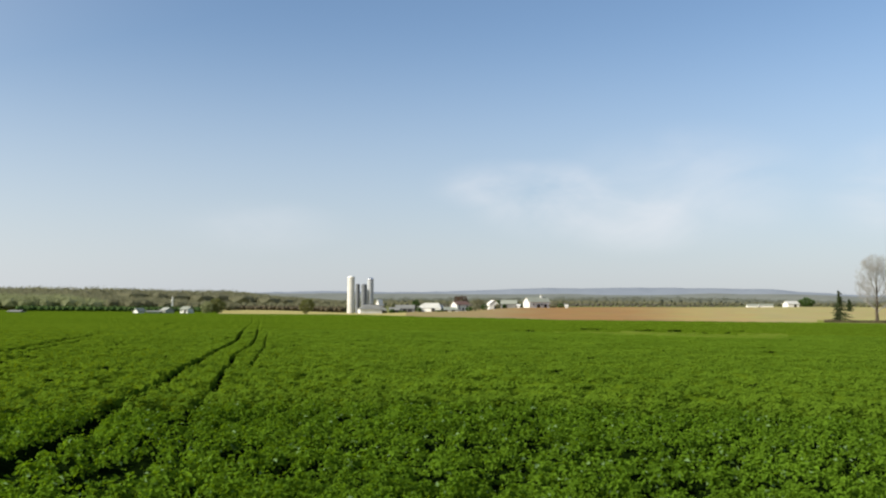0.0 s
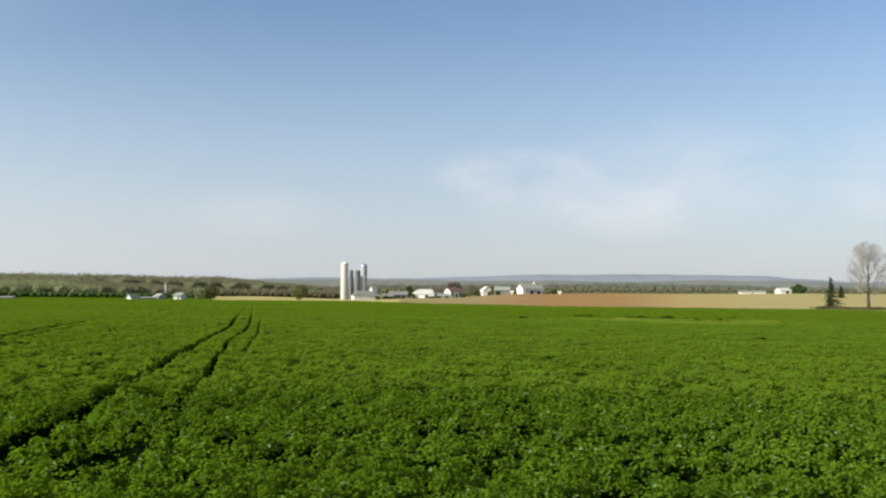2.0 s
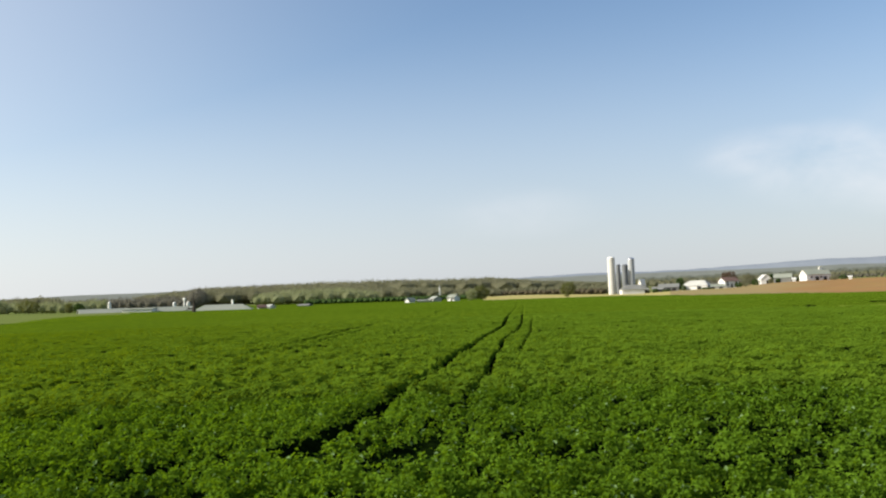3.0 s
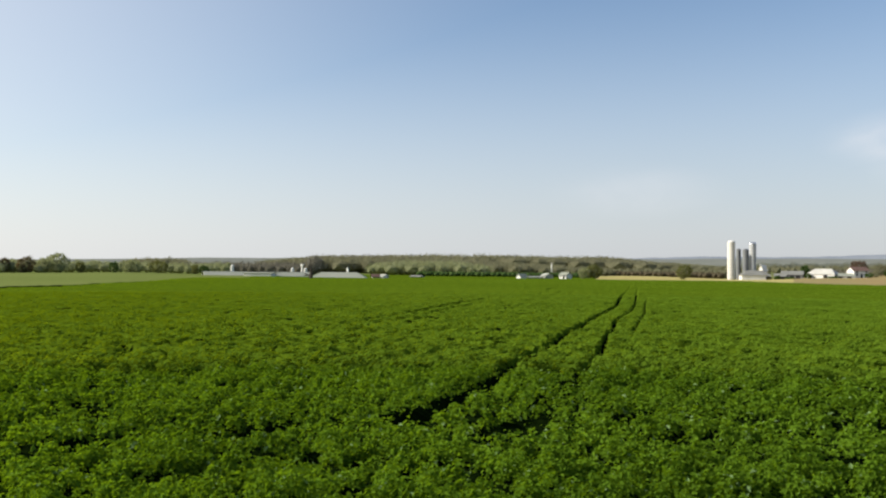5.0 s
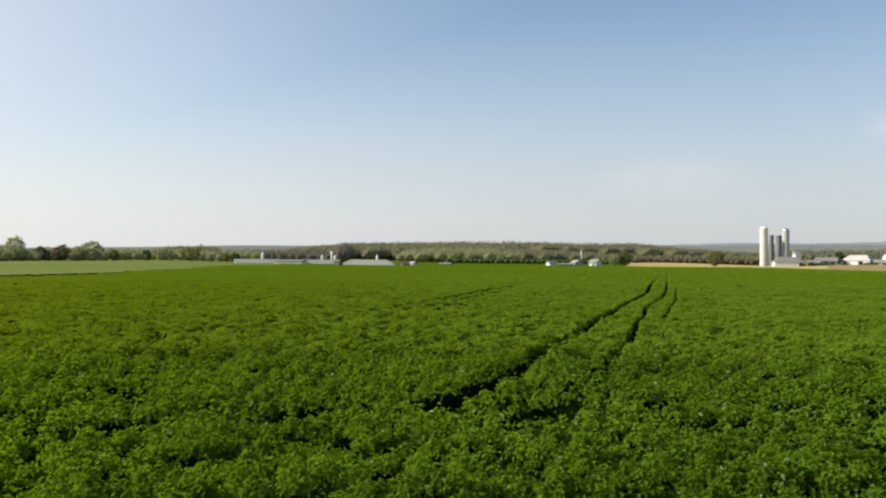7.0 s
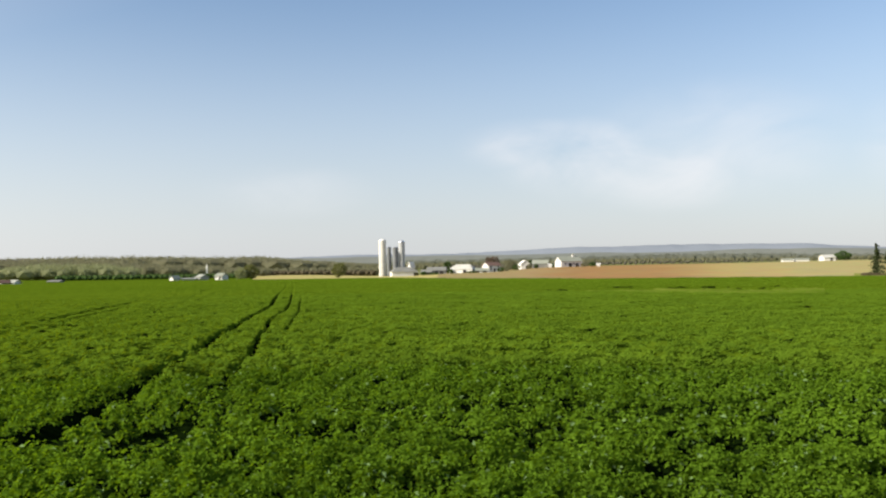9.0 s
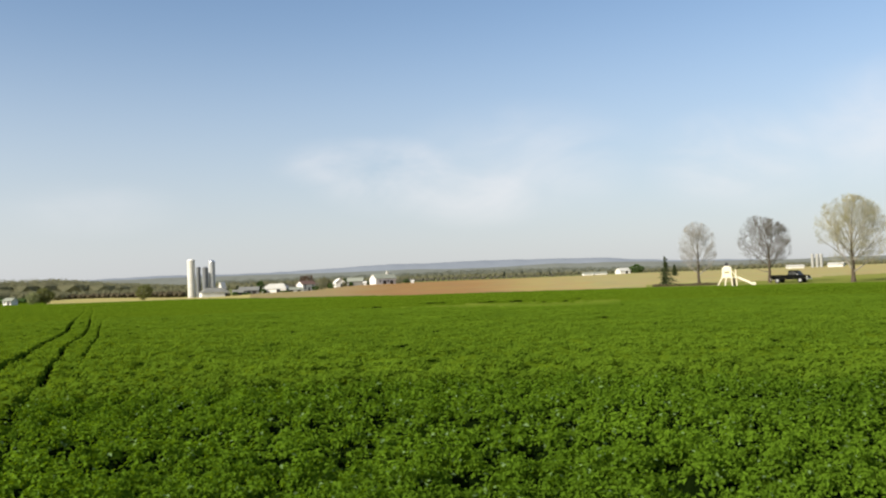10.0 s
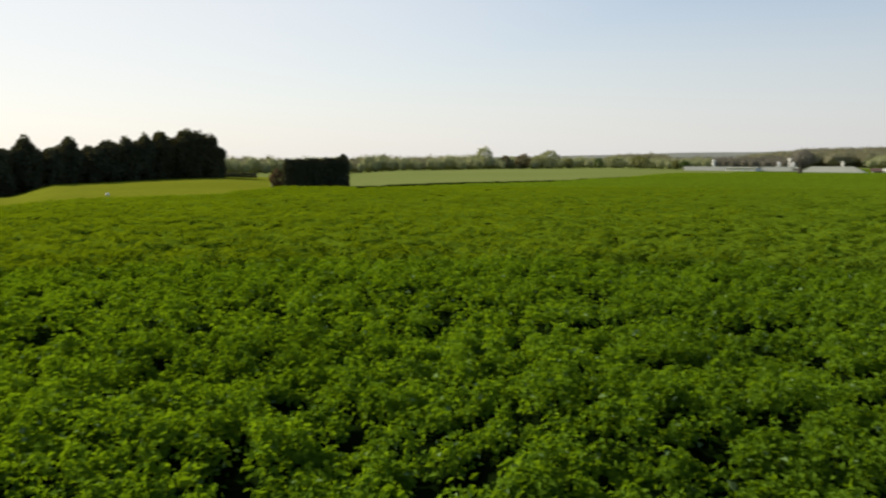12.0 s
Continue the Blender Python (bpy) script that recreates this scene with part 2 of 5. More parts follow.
RUSSET = leaf_mat("russet_shrub", (0.075, 0.052, 0.038), (0.135, 0.095, 0.068), 0.25)
# far woods: colours lightened, with the haze of distance mixed in
WOOD_A = leaf_mat("woods_brown_green_hazed", (0.188, 0.184, 0.110), (0.241, 0.236, 0.148), 0.50, 0.9, 0.09, (1.05, 1.05, 0.9), None, 0.25)
WOOD_FAR = leaf_mat("woods_far_haze_tinted", (0.165, 0.175, 0.135), (0.225, 0.235, 0.185), 0.5, 0.9, 0.02, (1.05, 1.05, 0.95), None, 0.2)
BROWN_BUSH = leaf_mat("brown_bush_buds", (0.10, 0.085, 0.055), (0.165, 0.14, 0.09), 0.4)
BUD_BUSH = leaf_mat("budding_bush_leaves", (0.10, 0.115, 0.045), (0.175, 0.19, 0.08), 0.4)
# these two woods colours are lightened for haze as well
WOOD_B = leaf_mat("woods_spring_green_hazed", (0.241, 0.260, 0.134), (0.314, 0.332, 0.184), 0.50, 0.9, 0.09, (1.05, 1.05, 0.85), None, 0.25)
WOOD_C = leaf_mat("woods_bare_brown_hazed", (0.136, 0.129, 0.099), (0.218, 0.207, 0.160), 0.50, 0.9, 0.09, (1.05, 1.02, 0.95), None, 0.25)
BUSH = leaf_mat("round_bush_leaves", (0.035, 0.07, 0.02), (0.085, 0.13, 0.04), 0.25)
WHITE = surface("white_paint", (0.58, 0.565, 0.52), (0.74, 0.725, 0.68), 0.35, 3, 0.7, bump=0.1)
DULL_WHITE = surface("weathered_white_board", (0.27, 0.28, 0.24), (0.37, 0.375, 0.33), 0.35, 3, 0.85, bump=0.1)
GREEN_BOARD = surface("dark_green_board", (0.040, 0.052, 0.032), (0.065, 0.080, 0.050), 0.2, 3, 0.9, bump=0.1)
CREAM = surface("cream_vinyl", (0.74, 0.66, 0.50), (0.82, 0.74, 0.58), 0.5, 4, 0.5, bump=0.05)
CONCRETE = surface("silo_concrete", (0.52, 0.50, 0.46), (0.68, 0.66, 0.61), 0.15, 1.2, 0.85, bump=0.2)
SILO_GREY = surface("grey_silo", (0.34, 0.35, 0.355), (0.46, 0.47, 0.475), 0.2, 1.5, 0.7, bump=0.2)
SILO_DARK = surface("weathered_silo", (0.11, 0.117, 0.125), (0.19, 0.198, 0.21), 0.2, 1.5, 0.6, bump=0.2)
TIN = surface("galvanised_roof", (0.215, 0.23, 0.185), (0.285, 0.295, 0.24), 0.1, 1.5, 0.7, 0.0, bump=0.1)
PALE_ROOF = surface("pale_painted_roof", (0.40, 0.39, 0.35), (0.54, 0.53, 0.48), 0.25, 2, 0.8, bump=0.1)
GREY_ROOF = surface("grey_shingles", (0.15, 0.15, 0.135), (0.23, 0.23, 0.21), 0.2, 2, 0.85, bump=0.2)
RED_ROOF = surface("brown_shingles", (0.10, 0.06, 0.05), (0.17, 0.11, 0.09), 0.2, 2, 0.85, bump=0.2)
DARK = surface("dark_opening", (0.015, 0.015, 0.016), (0.03, 0.03, 0.032), 1, 5, 0.6, bump=0)
GLASS = surface("window_glass", (0.012, 0.013, 0.013), (0.025, 0.026, 0.026), 0.5, 3, 0.5, bump=0)
GRAIN_BIN = surface("grey_grain_bin", (0.26, 0.26, 0.25), (0.38, 0.38, 0.36), 0.2, 2, 0.8, bump=0.1)
TRUCK = surface("black_truck_paint", (0.005, 0.0055, 0.005), (0.010, 0.0105, 0.009), 1, 8, 0.92, bump=0)
RUBBER = surface("tyre_rubber", (0.012, 0.012, 0.012), (0.025, 0.025, 0.025), 3, 20, 0.9, bump=0.2)
CHROME = surface("bright_metal", (0.55, 0.55, 0.56), (0.68, 0.68, 0.69), 2, 15, 0.3, 0.8, bump=0)
LAMP = surface("lamp_glass", (0.75, 0.75, 0.72), (0.85, 0.85, 0.82), 2, 9, 0.15, bump=0)
OLD_POST = surface("old_wood_post", (0.05, 0.04, 0.03), (0.10, 0.085, 0.065), 2, 20, 0.95, bump=0.5)

# ---------------------------------------------------------------- helpers
RNG = np.random.default_rng(7)


def link(name, me, material=None, parent=None, label=""):
    ob = new(name, me)
    if material:
        me.materials.append(material)
    if parent:
        ob.parent = parent
    if label:
        ob["label"] = label
    return ob


def part(name, bm, material, parent, label=""):
    """A bmesh as one mesh object under a thing or under a part."""
    me = bpy.data.meshes.new(name)
    bm.to_mesh(me)
    bm.free()
    return link(name, me, material, parent, label)


def thing(name, m, label, category, group="", kind=""):
    ob = new(name)
    ob.matrix_world = m
    return tagged(ob, label, category, group, kind)


def polar(az, d):
    a = radians(az)
    return d * math.sin(a), d * math.cos(a)


def vnoise(x, y, scale, seed):
    """Smooth value noise from 0 to 1, for arrays; scale is the size of a cell in metres."""
    x, y = np.asarray(x) / scale + 1000.0, np.asarray(y) / scale + 1000.0
    ix, iy = np.floor(x).astype(np.int64), np.floor(y).astype(np.int64)
    fx, fy = x - ix, y - iy
    fx, fy = fx * fx * (3 - 2 * fx), fy * fy * (3 - 2 * fy)

    def h(i, j):
        k = (i * 374761393 + j * 668265263 + seed * 974711) & 0x7FFFFFFF
        k = ((k ^ (k >> 13)) * 1274126177) & 0x7FFFFFFF
        return ((k ^ (k >> 16)) & 0xFFFF) / 65535.0

    return (h(ix, iy) * (1 - fx) + h(ix + 1, iy) * fx) * (1 - fy) + (h(ix, iy + 1) * (1 - fx) + h(ix + 1, iy + 1) * fx) * fy


def mesh_from(name, verts, faces, smooth=False):
    """Quads (or triangles) from arrays."""
    verts, faces = np.asarray(verts, np.float32), np.asarray(faces, np.int32)
    me = bpy.data.meshes.new(name)
    n, k = faces.shape
    me.vertices.add(len(verts))
    me.vertices.foreach_set("co", verts.ravel())
    me.loops.add(n * k)
    me.loops.foreach_set("vertex_index", faces.ravel())
    me.polygons.add(n)
    me.polygons.foreach_set("loop_start", np.arange(0, n * k, k, dtype=np.int32))
    me.polygons.foreach_set("use_smooth", np.full(n, smooth))
    me.update(calc_edges=True)
    return me


def leaves(centres, size, flat=0.5, aspect=0.6, rng=RNG, facing=None):
    """Diamond leaves: vertices and quads. flat: 1 lies level, 0 any way round; facing: the way each one faces."""
    n = len(centres)
    size = np.broadcast_to(size, n)[:, None]
    nor = rng.normal(size=(n, 3)) * (1 - flat) + np.array((0, 0, 1.0)) * flat if facing is None else facing
    nor /= np.linalg.norm(nor, axis=1, keepdims=True) + 1e-9
    t = rng.normal(size=(n, 3))
    t -= nor * (t * nor).sum(1, keepdims=True)
    t /= np.linalg.norm(t, axis=1, keepdims=True) + 1e-9
    b = np.cross(nor, t)
    bend = nor * size * 0.12
    v = np.stack([centres - t * size * 0.5 - bend, centres + b * size * aspect * 0.5 + bend,
                  centres + t * size * 0.5 - bend, centres - b * size * aspect * 0.5 + bend], 1).reshape(-1, 3)
    return v, np.arange(4 * n).reshape(n, 4)


def small_leaves(centres, size, flat=0.5, rng=RNG, facing=None):
    """Three-cornered leaves for what is far off: vertices and triangles."""
    n = len(centres)
    size = np.broadcast_to(size, n)[:, None]
    nor = rng.normal(size=(n, 3)) * (1 - flat) + np.array((0, 0, 1.0)) * flat if facing is None else facing
    nor = nor / (np.linalg.norm(nor, axis=1, keepdims=True) + 1e-9)
    t = rng.normal(size=(n, 3))
    t -= nor * (t * nor).sum(1, keepdims=True)
    t /= np.linalg.norm(t, axis=1, keepdims=True) + 1e-9
    b = np.cross(nor, t)
    v = np.stack([centres - t * size * 0.5 - b * size * 0.4, centres - t * size * 0.5 + b * size * 0.4, centres + t * size * 0.6], 1).reshape(-1, 3)
    return v, np.arange(3 * n).reshape(n, 3)


def box(bm, sx, sy, sz, at=(0, 0, 0), rot=None):
    """A box whose foot is at the given place."""
    m = Matrix.Translation(at) @ (rot or Matrix.Identity(4)) @ Matrix.Translation((0, 0, sz / 2)) @ Matrix.Diagonal((sx, sy, sz, 1))
    return bmesh.ops.create_cube(bm, size=1.0, matrix=m)["verts"]


def tube(bm, a, b, r0, r1, sides=6):
    """A tapered stick between two points."""
    a, b = Vector(a), Vector(b)
    w = b - a
    q = w.to_track_quat("Z", "Y").to_matrix().to_4x4()
    bmesh.ops.create_cone(bm, cap_ends=True, segments=sides, radius1=r0, radius2=r1, depth=w.length,
                          matrix=Matrix.Translation((a + b) / 2) @ q)


# ---------------------------------------------------------------- the lie of the land
# heights over the field by azimuth (columns) and distance (rows)
LAND_AZ = [-100, -82, -79, -70, -62, -57, -50, -44, -40, -25, -12, -5, 0, 6, 14, 24, 40, 70]
LAND_D = [40, 60, 100, 134, 160, 200, 400, 600, 1600]
LAND_Z = np.array([
    [-0.2, -0.1, 0, 0, 0, 0, 0, 0, 0, 0, 0, 0, 0, 0, 0, 0, 0, 0],
    [-1.0, -0.5, 0, 0.1, 0, 0, 0, 0, 0, 0, 0, 0, 0, 0, 0, 0, 0, 0],
    [-2.6, -1.2, 0.0, 0.3, -0.2, -0.1, -0.1, 0, 0, 0, 0, 0, 0, 0, 0, 0, 0, 0],
    [-3.0, -1.6, -0.5, -0.1, -0.5, -0.3, -0.2, -0.1, 0, 0, 0, 0, 0, 0, 0, 0, 0, 0],
    [-3.4, -2.2, -0.9, -0.5, -0.8, -0.5, -0.3, -0.1, 0, 0, 0, 0, 0, 0.1, 0.25, 0.42, 0.42, 0.3],
    [-4.0, -2.8, -1.4, -1.0, -1.2, -0.7, -0.4, -0.1, 0, 0, 0, 0, 0, 0.1, 0.5, 0.85, 0.9, 0.5],
    [-5, -3.6, -3.0, -2.5, -2.7, -1.2, -0.4, 0.0, -0.5, -1.3, -1.1, -1.0, 0, 1.3, 2, 2.2, 2.6, 1],
    [-6, -4.5, -4.0, -3.5, -3.4, -1.5, 0, 0.4, 0.5, 0.5, 0, -1.5, 0.5, 3, 3.6, 4.6, 5.2, 2],
    [-16, -16, -15, -14, -10, -6, 0, 3, 5, 6, 6, 6, 8, 10, 10, 10, 10, 6]])


def land(x, y):
    x, y = np.asarray(x, float), np.asarray(y, float)
    d = np.maximum(np.hypot(x, y), 1e-6)
    az = np.degrees(np.arctan2(x, y))
    az = np.where(np.abs(az) > 100, -100 + (np.abs(az) - 100) * 0, az)
    col = np.interp(az, LAND_AZ, np.arange(len(LAND_AZ)))
    row = np.interp(np.log(d), np.log(LAND_D), np.arange(len(LAND_D)))
    c0, r0 = np.minimum(col.astype(int), len(LAND_AZ) - 2), np.minimum(row.astype(int), len(LAND_D) - 2)
    fc, fr = col - c0, row - r0
    fc, fr = fc * fc * (3 - 2 * fc), fr * fr * (3 - 2 * fr)
    z = (LAND_Z[r0, c0] * (1 - fc) + LAND_Z[r0, c0 + 1] * fc) * (1 - fr) + (LAND_Z[r0 + 1, c0] * (1 - fc) + LAND_Z[r0 + 1, c0 + 1] * fc) * fr
    return z * np.clip(d / 40, 0, 1) ** 2 * np.where(np.abs(np.degrees(np.arctan2(x, y))) > 110, 0.3, 1)


def height(az, d):
    return float(land(*polar(az, d)))


def at(az, d, turn=0.0, dz=0.0):
    """A pose on the ground; turn 0 faces the standing point, with +x to its right as seen from there."""
    x, y = polar(az, d)
    return pose(x, y, height(az, d) + dz, 0, 0, -az + turn)


# the crop's far edge: distance by azimuth
EDGE_AZ = [-180, -95, -84, -78, -70, -67, -65.7, -61.4, -58.9, -54.7, -51, -47, -43.6, -41.6, -40.3, -38, -33, -28, -18, -6, 0, 8, 15, 24, 27, 30, 35, 40, 60, 100, 180]
EDGE_D = [60, 36, 38, 44, 47, 56, 62, 63, 69, 79, 88, 95, 117, 150, 172, 178, 172, 180, 212, 212, 165, 138, 138, 139, 134, 130, 127, 126, 120, 80, 60]


def edge(az):
    return np.interp(az, EDGE_AZ, EDGE_D)


# wheel tracks through the crop, as lines in plan
TRACKS = [
    ([(-4.62, 8.6), (-4.66, 9.6), (-4.68, 10.2), (-4.8, 11.2), (-5.0, 12.4), (-5.5, 15.0), (-6.05, 19.0), (-6.85, 23.3), (-7.6, 28.1), (-8.5, 33.0), (-9.15, 37.5), (-10.2, 43.6), (-11.4, 49.0), (-14.1, 62.0)], 0.118, 1.0),
    ([(-3.42, 9.25), (-3.9, 13.3), (-4.75, 18.6), (-5.62, 22.5), (-6.05, 25.2), (-6.9, 28.9), (-7.85, 35.0), (-8.3, 38.0), (-9.4, 44.0), (-9.9, 46.5), (-13.8, 65.5)], 0.070, 0.95),
    ([(-5.05, 22.8), (-5.6, 26.0), (-7.35, 36.2), (-9.7, 48.2), (-11.0, 55.3)], 0.044, 0.6),
    ([(-14.1, 62.0), (-20.0, 92.0), (-26.5, 122.0)], 0.05, 0.28),
    ([(-13.8, 65.5), (-19.8, 95.0), (-26.0, 124.0)], 0.05, 0.28),
    ([(-13.96, 23.0), (-14.21, 24.67), (-14.57, 26.48), (-15.27, 29.34), (-16.17, 33.44), (-17.88, 41.04), (-19.83, 50.1)], 0.110, 1.0),
    ([(-13.54, 24.03), (-13.61, 25.51), (-13.86, 27.47), (-14.71, 30.89), (-15.9, 35.81), (-16.79, 41.03)], 0.085, 0.9),
    ([(-13.71, 17.54), (-13.36, 19.24), (-13.16, 20.46)], 0.060, 0.6),
    ([(-19.33, 29.54), (-20.51, 33.43), (-20.88, 35.57)], 0.080, 0.8),
    ([(-25.1, 79.0), (-28.2, 93.0)], 0.06, 0.5)]
# how the depth of the first two tracks comes and goes: distances and shares
FADES = [([8.5, 9.5, 10.0, 12.4, 12.9, 14.3, 14.8, 15.6, 16.2, 17.8, 19.0, 60.0], [0.3, 0.6, 1.0, 1.0, 0.6, 0.6, 1.0, 1.0, 0.8, 0.9, 1.0, 1.0]),
         ([8.5, 10.2, 10.6, 12.8, 13.2, 15.5, 16.0, 18.5, 20.0, 60.0], [0.2, 0.25, 0.2, 0.4, 0.7, 0.7, 0.55, 0.7, 0.85, 1.0])]
# bare spots: centre, half length, half width
HOLES = [(6.3, 66.0, 0.8, 1.8), (7.7, 62.6, 0.7, 1.6), (12.6, 74.0, 1.1, 1.9), (16.4, 70.4, 0.8, 1.8), (18.7, 69.3, 1.1, 1.9), (20.9, 66.4, 1.2, 1.9), (24.4, 71.6, 0.8, 1.7),
         (-3.34, 9.1, 0.32, 1.0), (-4.67, 9.9, 0.18, 0.5), (-4.72, 10.5, 0.24, 0.6), (-4.82, 11.2, 0.22, 0.6), (-5.5, 15.0, 0.20, 0.5),
         (1.32, 13.35, 0.30, 0.6), (5.0, 8.7, 0.2, 0.4), (-9.0, 14.8, 0.36, 0.6), (-15.5, 19.6, 0.16, 0.35), (-9.1, 17.9, 0.18, 0.4), (-7.6, 15.0, 0.16, 0.35), (-8.6, 14.8, 0.14, 0.35), (-12.7, 31.7, 0.2, 0.35)]


def bare(x, y):
    """0 in full crop, up to 1 in a wheel track or bare spot."""
    x, y = np.asarray(x, float), np.asarray(y, float)
    d, az = np.hypot(x, y), np.degrees(np.arctan2(x, y))
    best = np.zeros_like(x)
    for k, (line, w, deep) in enumerate(TRACKS):
        if k < 2:
            deep = deep * np.interp(d, *FADES[k])
        dist = np.full_like(x, 1e9)
        for (ax, ay), (bx, by) in zip(line, line[1:]):
            ux, uy = bx - ax, by - ay
            s = np.clip(((x - ax) * ux + (y - ay) * uy) / (ux * ux + uy * uy), 0, 1)
            dist = np.minimum(dist, np.hypot(x - ax - s * ux, y - ay - s * uy))
        wob = (w if k > 2 else w * np.interp(d, [15, 24, 44], [1.0, 0.9, 0.62])) * (1 + (0 if k else 0.6) * np.clip((14 - d) / 2, 0, 1)) * (0.9 + 0.2 * vnoise(x, y, 0.9, 11)) * (1 + np.clip(d - 20, 0, 40) * 0.004)
        cut = deep * (0.9 + 0.35 * vnoise(x, y, 2.2, 12))
        best = np.maximum(best, np.clip(1.6 - dist / wob, 0, 1) * np.clip(cut, 0, 1))
    for hx, hy, a, b in HOLES:
        best = np.maximum(best, np.clip((1.3 - np.hypot((x - hx) / a, (y - hy) / b)) * (2.5 if hy > 60 else 1.2), 0, 1))
    return best


def rim(x, y):
    """1 along a strip at the field's edge by the slope that is left leafless and dark."""
    d, az = np.hypot(x, y), np.degrees(np.arctan2(x, y))
    return (d > edge(az) - np.where(az < -48, 7.0, 3.0) - 2 * vnoise(x, y, 6, 15)) & (az > -61) & (az < -43)


def pale(x, y):
    """The band of thin short growth across the middle of the field."""
    d, az = np.hypot(x, y), np.degrees(np.arctan2(x, y))
    wav = 5 * (vnoise(x, y, 9, 5) - 0.5)
    across = np.clip((d - 55 - wav) / 4, 0, 1) * np.clip((69 + wav - d) / 2, 0, 1) * np.clip((az - 4) / 5, 0, 1) * np.clip((24 - az) / 4, 0, 1)
    return 0.6 * across * np.clip(2.2 * vnoise(x * 0.3, y, 2.0, 6) + 0.8 * vnoise(x, y, 1.2, 7) - 0.9, 0, 1)


def pockets(x, y):
    """Sparse sunken gaps between the plants, 0 to 1."""
    d = np.hypot(x, y)
    near = np.clip((20 - d) / 9, 0, 1)
    n = vnoise(x, y, 0.30, 23) * 0.56 + vnoise(x, y, 0.62, 24) * 0.34
    n = n * (1 - near) + near * (vnoise(x, y, 0.19, 27) * 0.56 + vnoise(x, y, 0.40, 28) * 0.34) + vnoise(x, y, 3.5, 26) * 0.10
    return np.clip((0.396 - 0.096 * np.clip((d - 6) / 14, 0, 1) - n) / 0.05, 0, 1) * (1 - 0.75 * np.clip((d - 30) / 45, 0, 1))


def lumps(x, y):
    """Mounds of growth about a third of a metre wide, 0 to 1."""
    n = vnoise(x, y, 0.25, 1) * 0.5 + vnoise(x, y, 0.50, 4) * 0.35 + vnoise(x, y, 0.14, 8) * 0.15
    return np.clip((n - 0.33) / 0.30, 0, 1)


def stand(x, y):
    """Height of the crop."""
    far = np.clip((np.hypot(x, y) - 9) / 24, 0, 1)
    lump = lumps(x, y)
    h = 0.175 + 0.19 * (lump * (1 - 0.6 * far) + 0.5 * 0.6 * far) + 0.05 * vnoise(x, y, 2.3, 2) * (1 - 0.4 * far)
    return h * (1 - 0.92 * bare(x, y)) * (1 - 0.8 * pockets(x, y)) * (1 - 0.2 * pale(x, y))


# ---------------------------------------------------------------- ground
def ground_sheet():
    azs = np.concatenate([np.arange(-180, -100, 4.0), np.arange(-100, 60, 0.8), np.arange(60, 180, 4.0)])
    ds = np.concatenate([[0.0], np.geomspace(1.5, 120, 60), np.geomspace(123, 700, 120), np.geomspace(720, 4900, 40)])
    A, D = np.meshgrid(np.radians(azs), ds)
    X, Y = D * np.sin(A), D * np.cos(A)
    V = np.stack([X, Y, land(X, Y)], -1).reshape(-1, 3)
    n, k = len(azs), len(ds)
    i, j = np.meshgrid(np.arange(n), np.arange(k - 1))
    F = np.stack([j * n + i, j * n + (i + 1) % n, (j + 1) * n + (i + 1) % n, (j + 1) * n + i], -1).reshape(-1, 4)
    me = mesh_from("ground", V, F[:, ::-1], True)
    for m in (SOIL, LAWN, LIGHT_FIELD, TILLED, STUBBLE, MEADOW, CANOPY, SLOPE_GRASS):
        me.materials.append(m)
    C = V[F].mean(1)
    az, d = np.degrees(np.arctan2(C[:, 0], C[:, 1])), np.hypot(C[:, 0], C[:, 1])
    kind = np.full(len(F), 5)
    kind[d < 560] = 2
    kind[(az > -60) & (az < -26) & (d < 560)] = 2
    kind[(az > -37) & (az < -14.2) & (d < 480)] = 6
    kind[(az > -14.2) & (az < -2.5) & (d < 560)] = 4
    kind[(az > -2.5) & (az < 70) & (d < 700)] = 3
    kind[(az > 23 + (d - 150) * 0.05) & (az < 70) & (d < 166 + np.clip(az - 31, 0, 9) * 8)] = 1
    kind[(az < -66.3) & (d < 170)] = 7
    kind[d < edge(az) + 1] = 0
    me.polygons.foreach_set("material_index", kind.astype(np.int32))
    ob = new("ground", me)
    return tagged(ob, "wide farmland ground of tilled, stubble and green fields", "ground", kind="structure")


ground = ground_sheet()


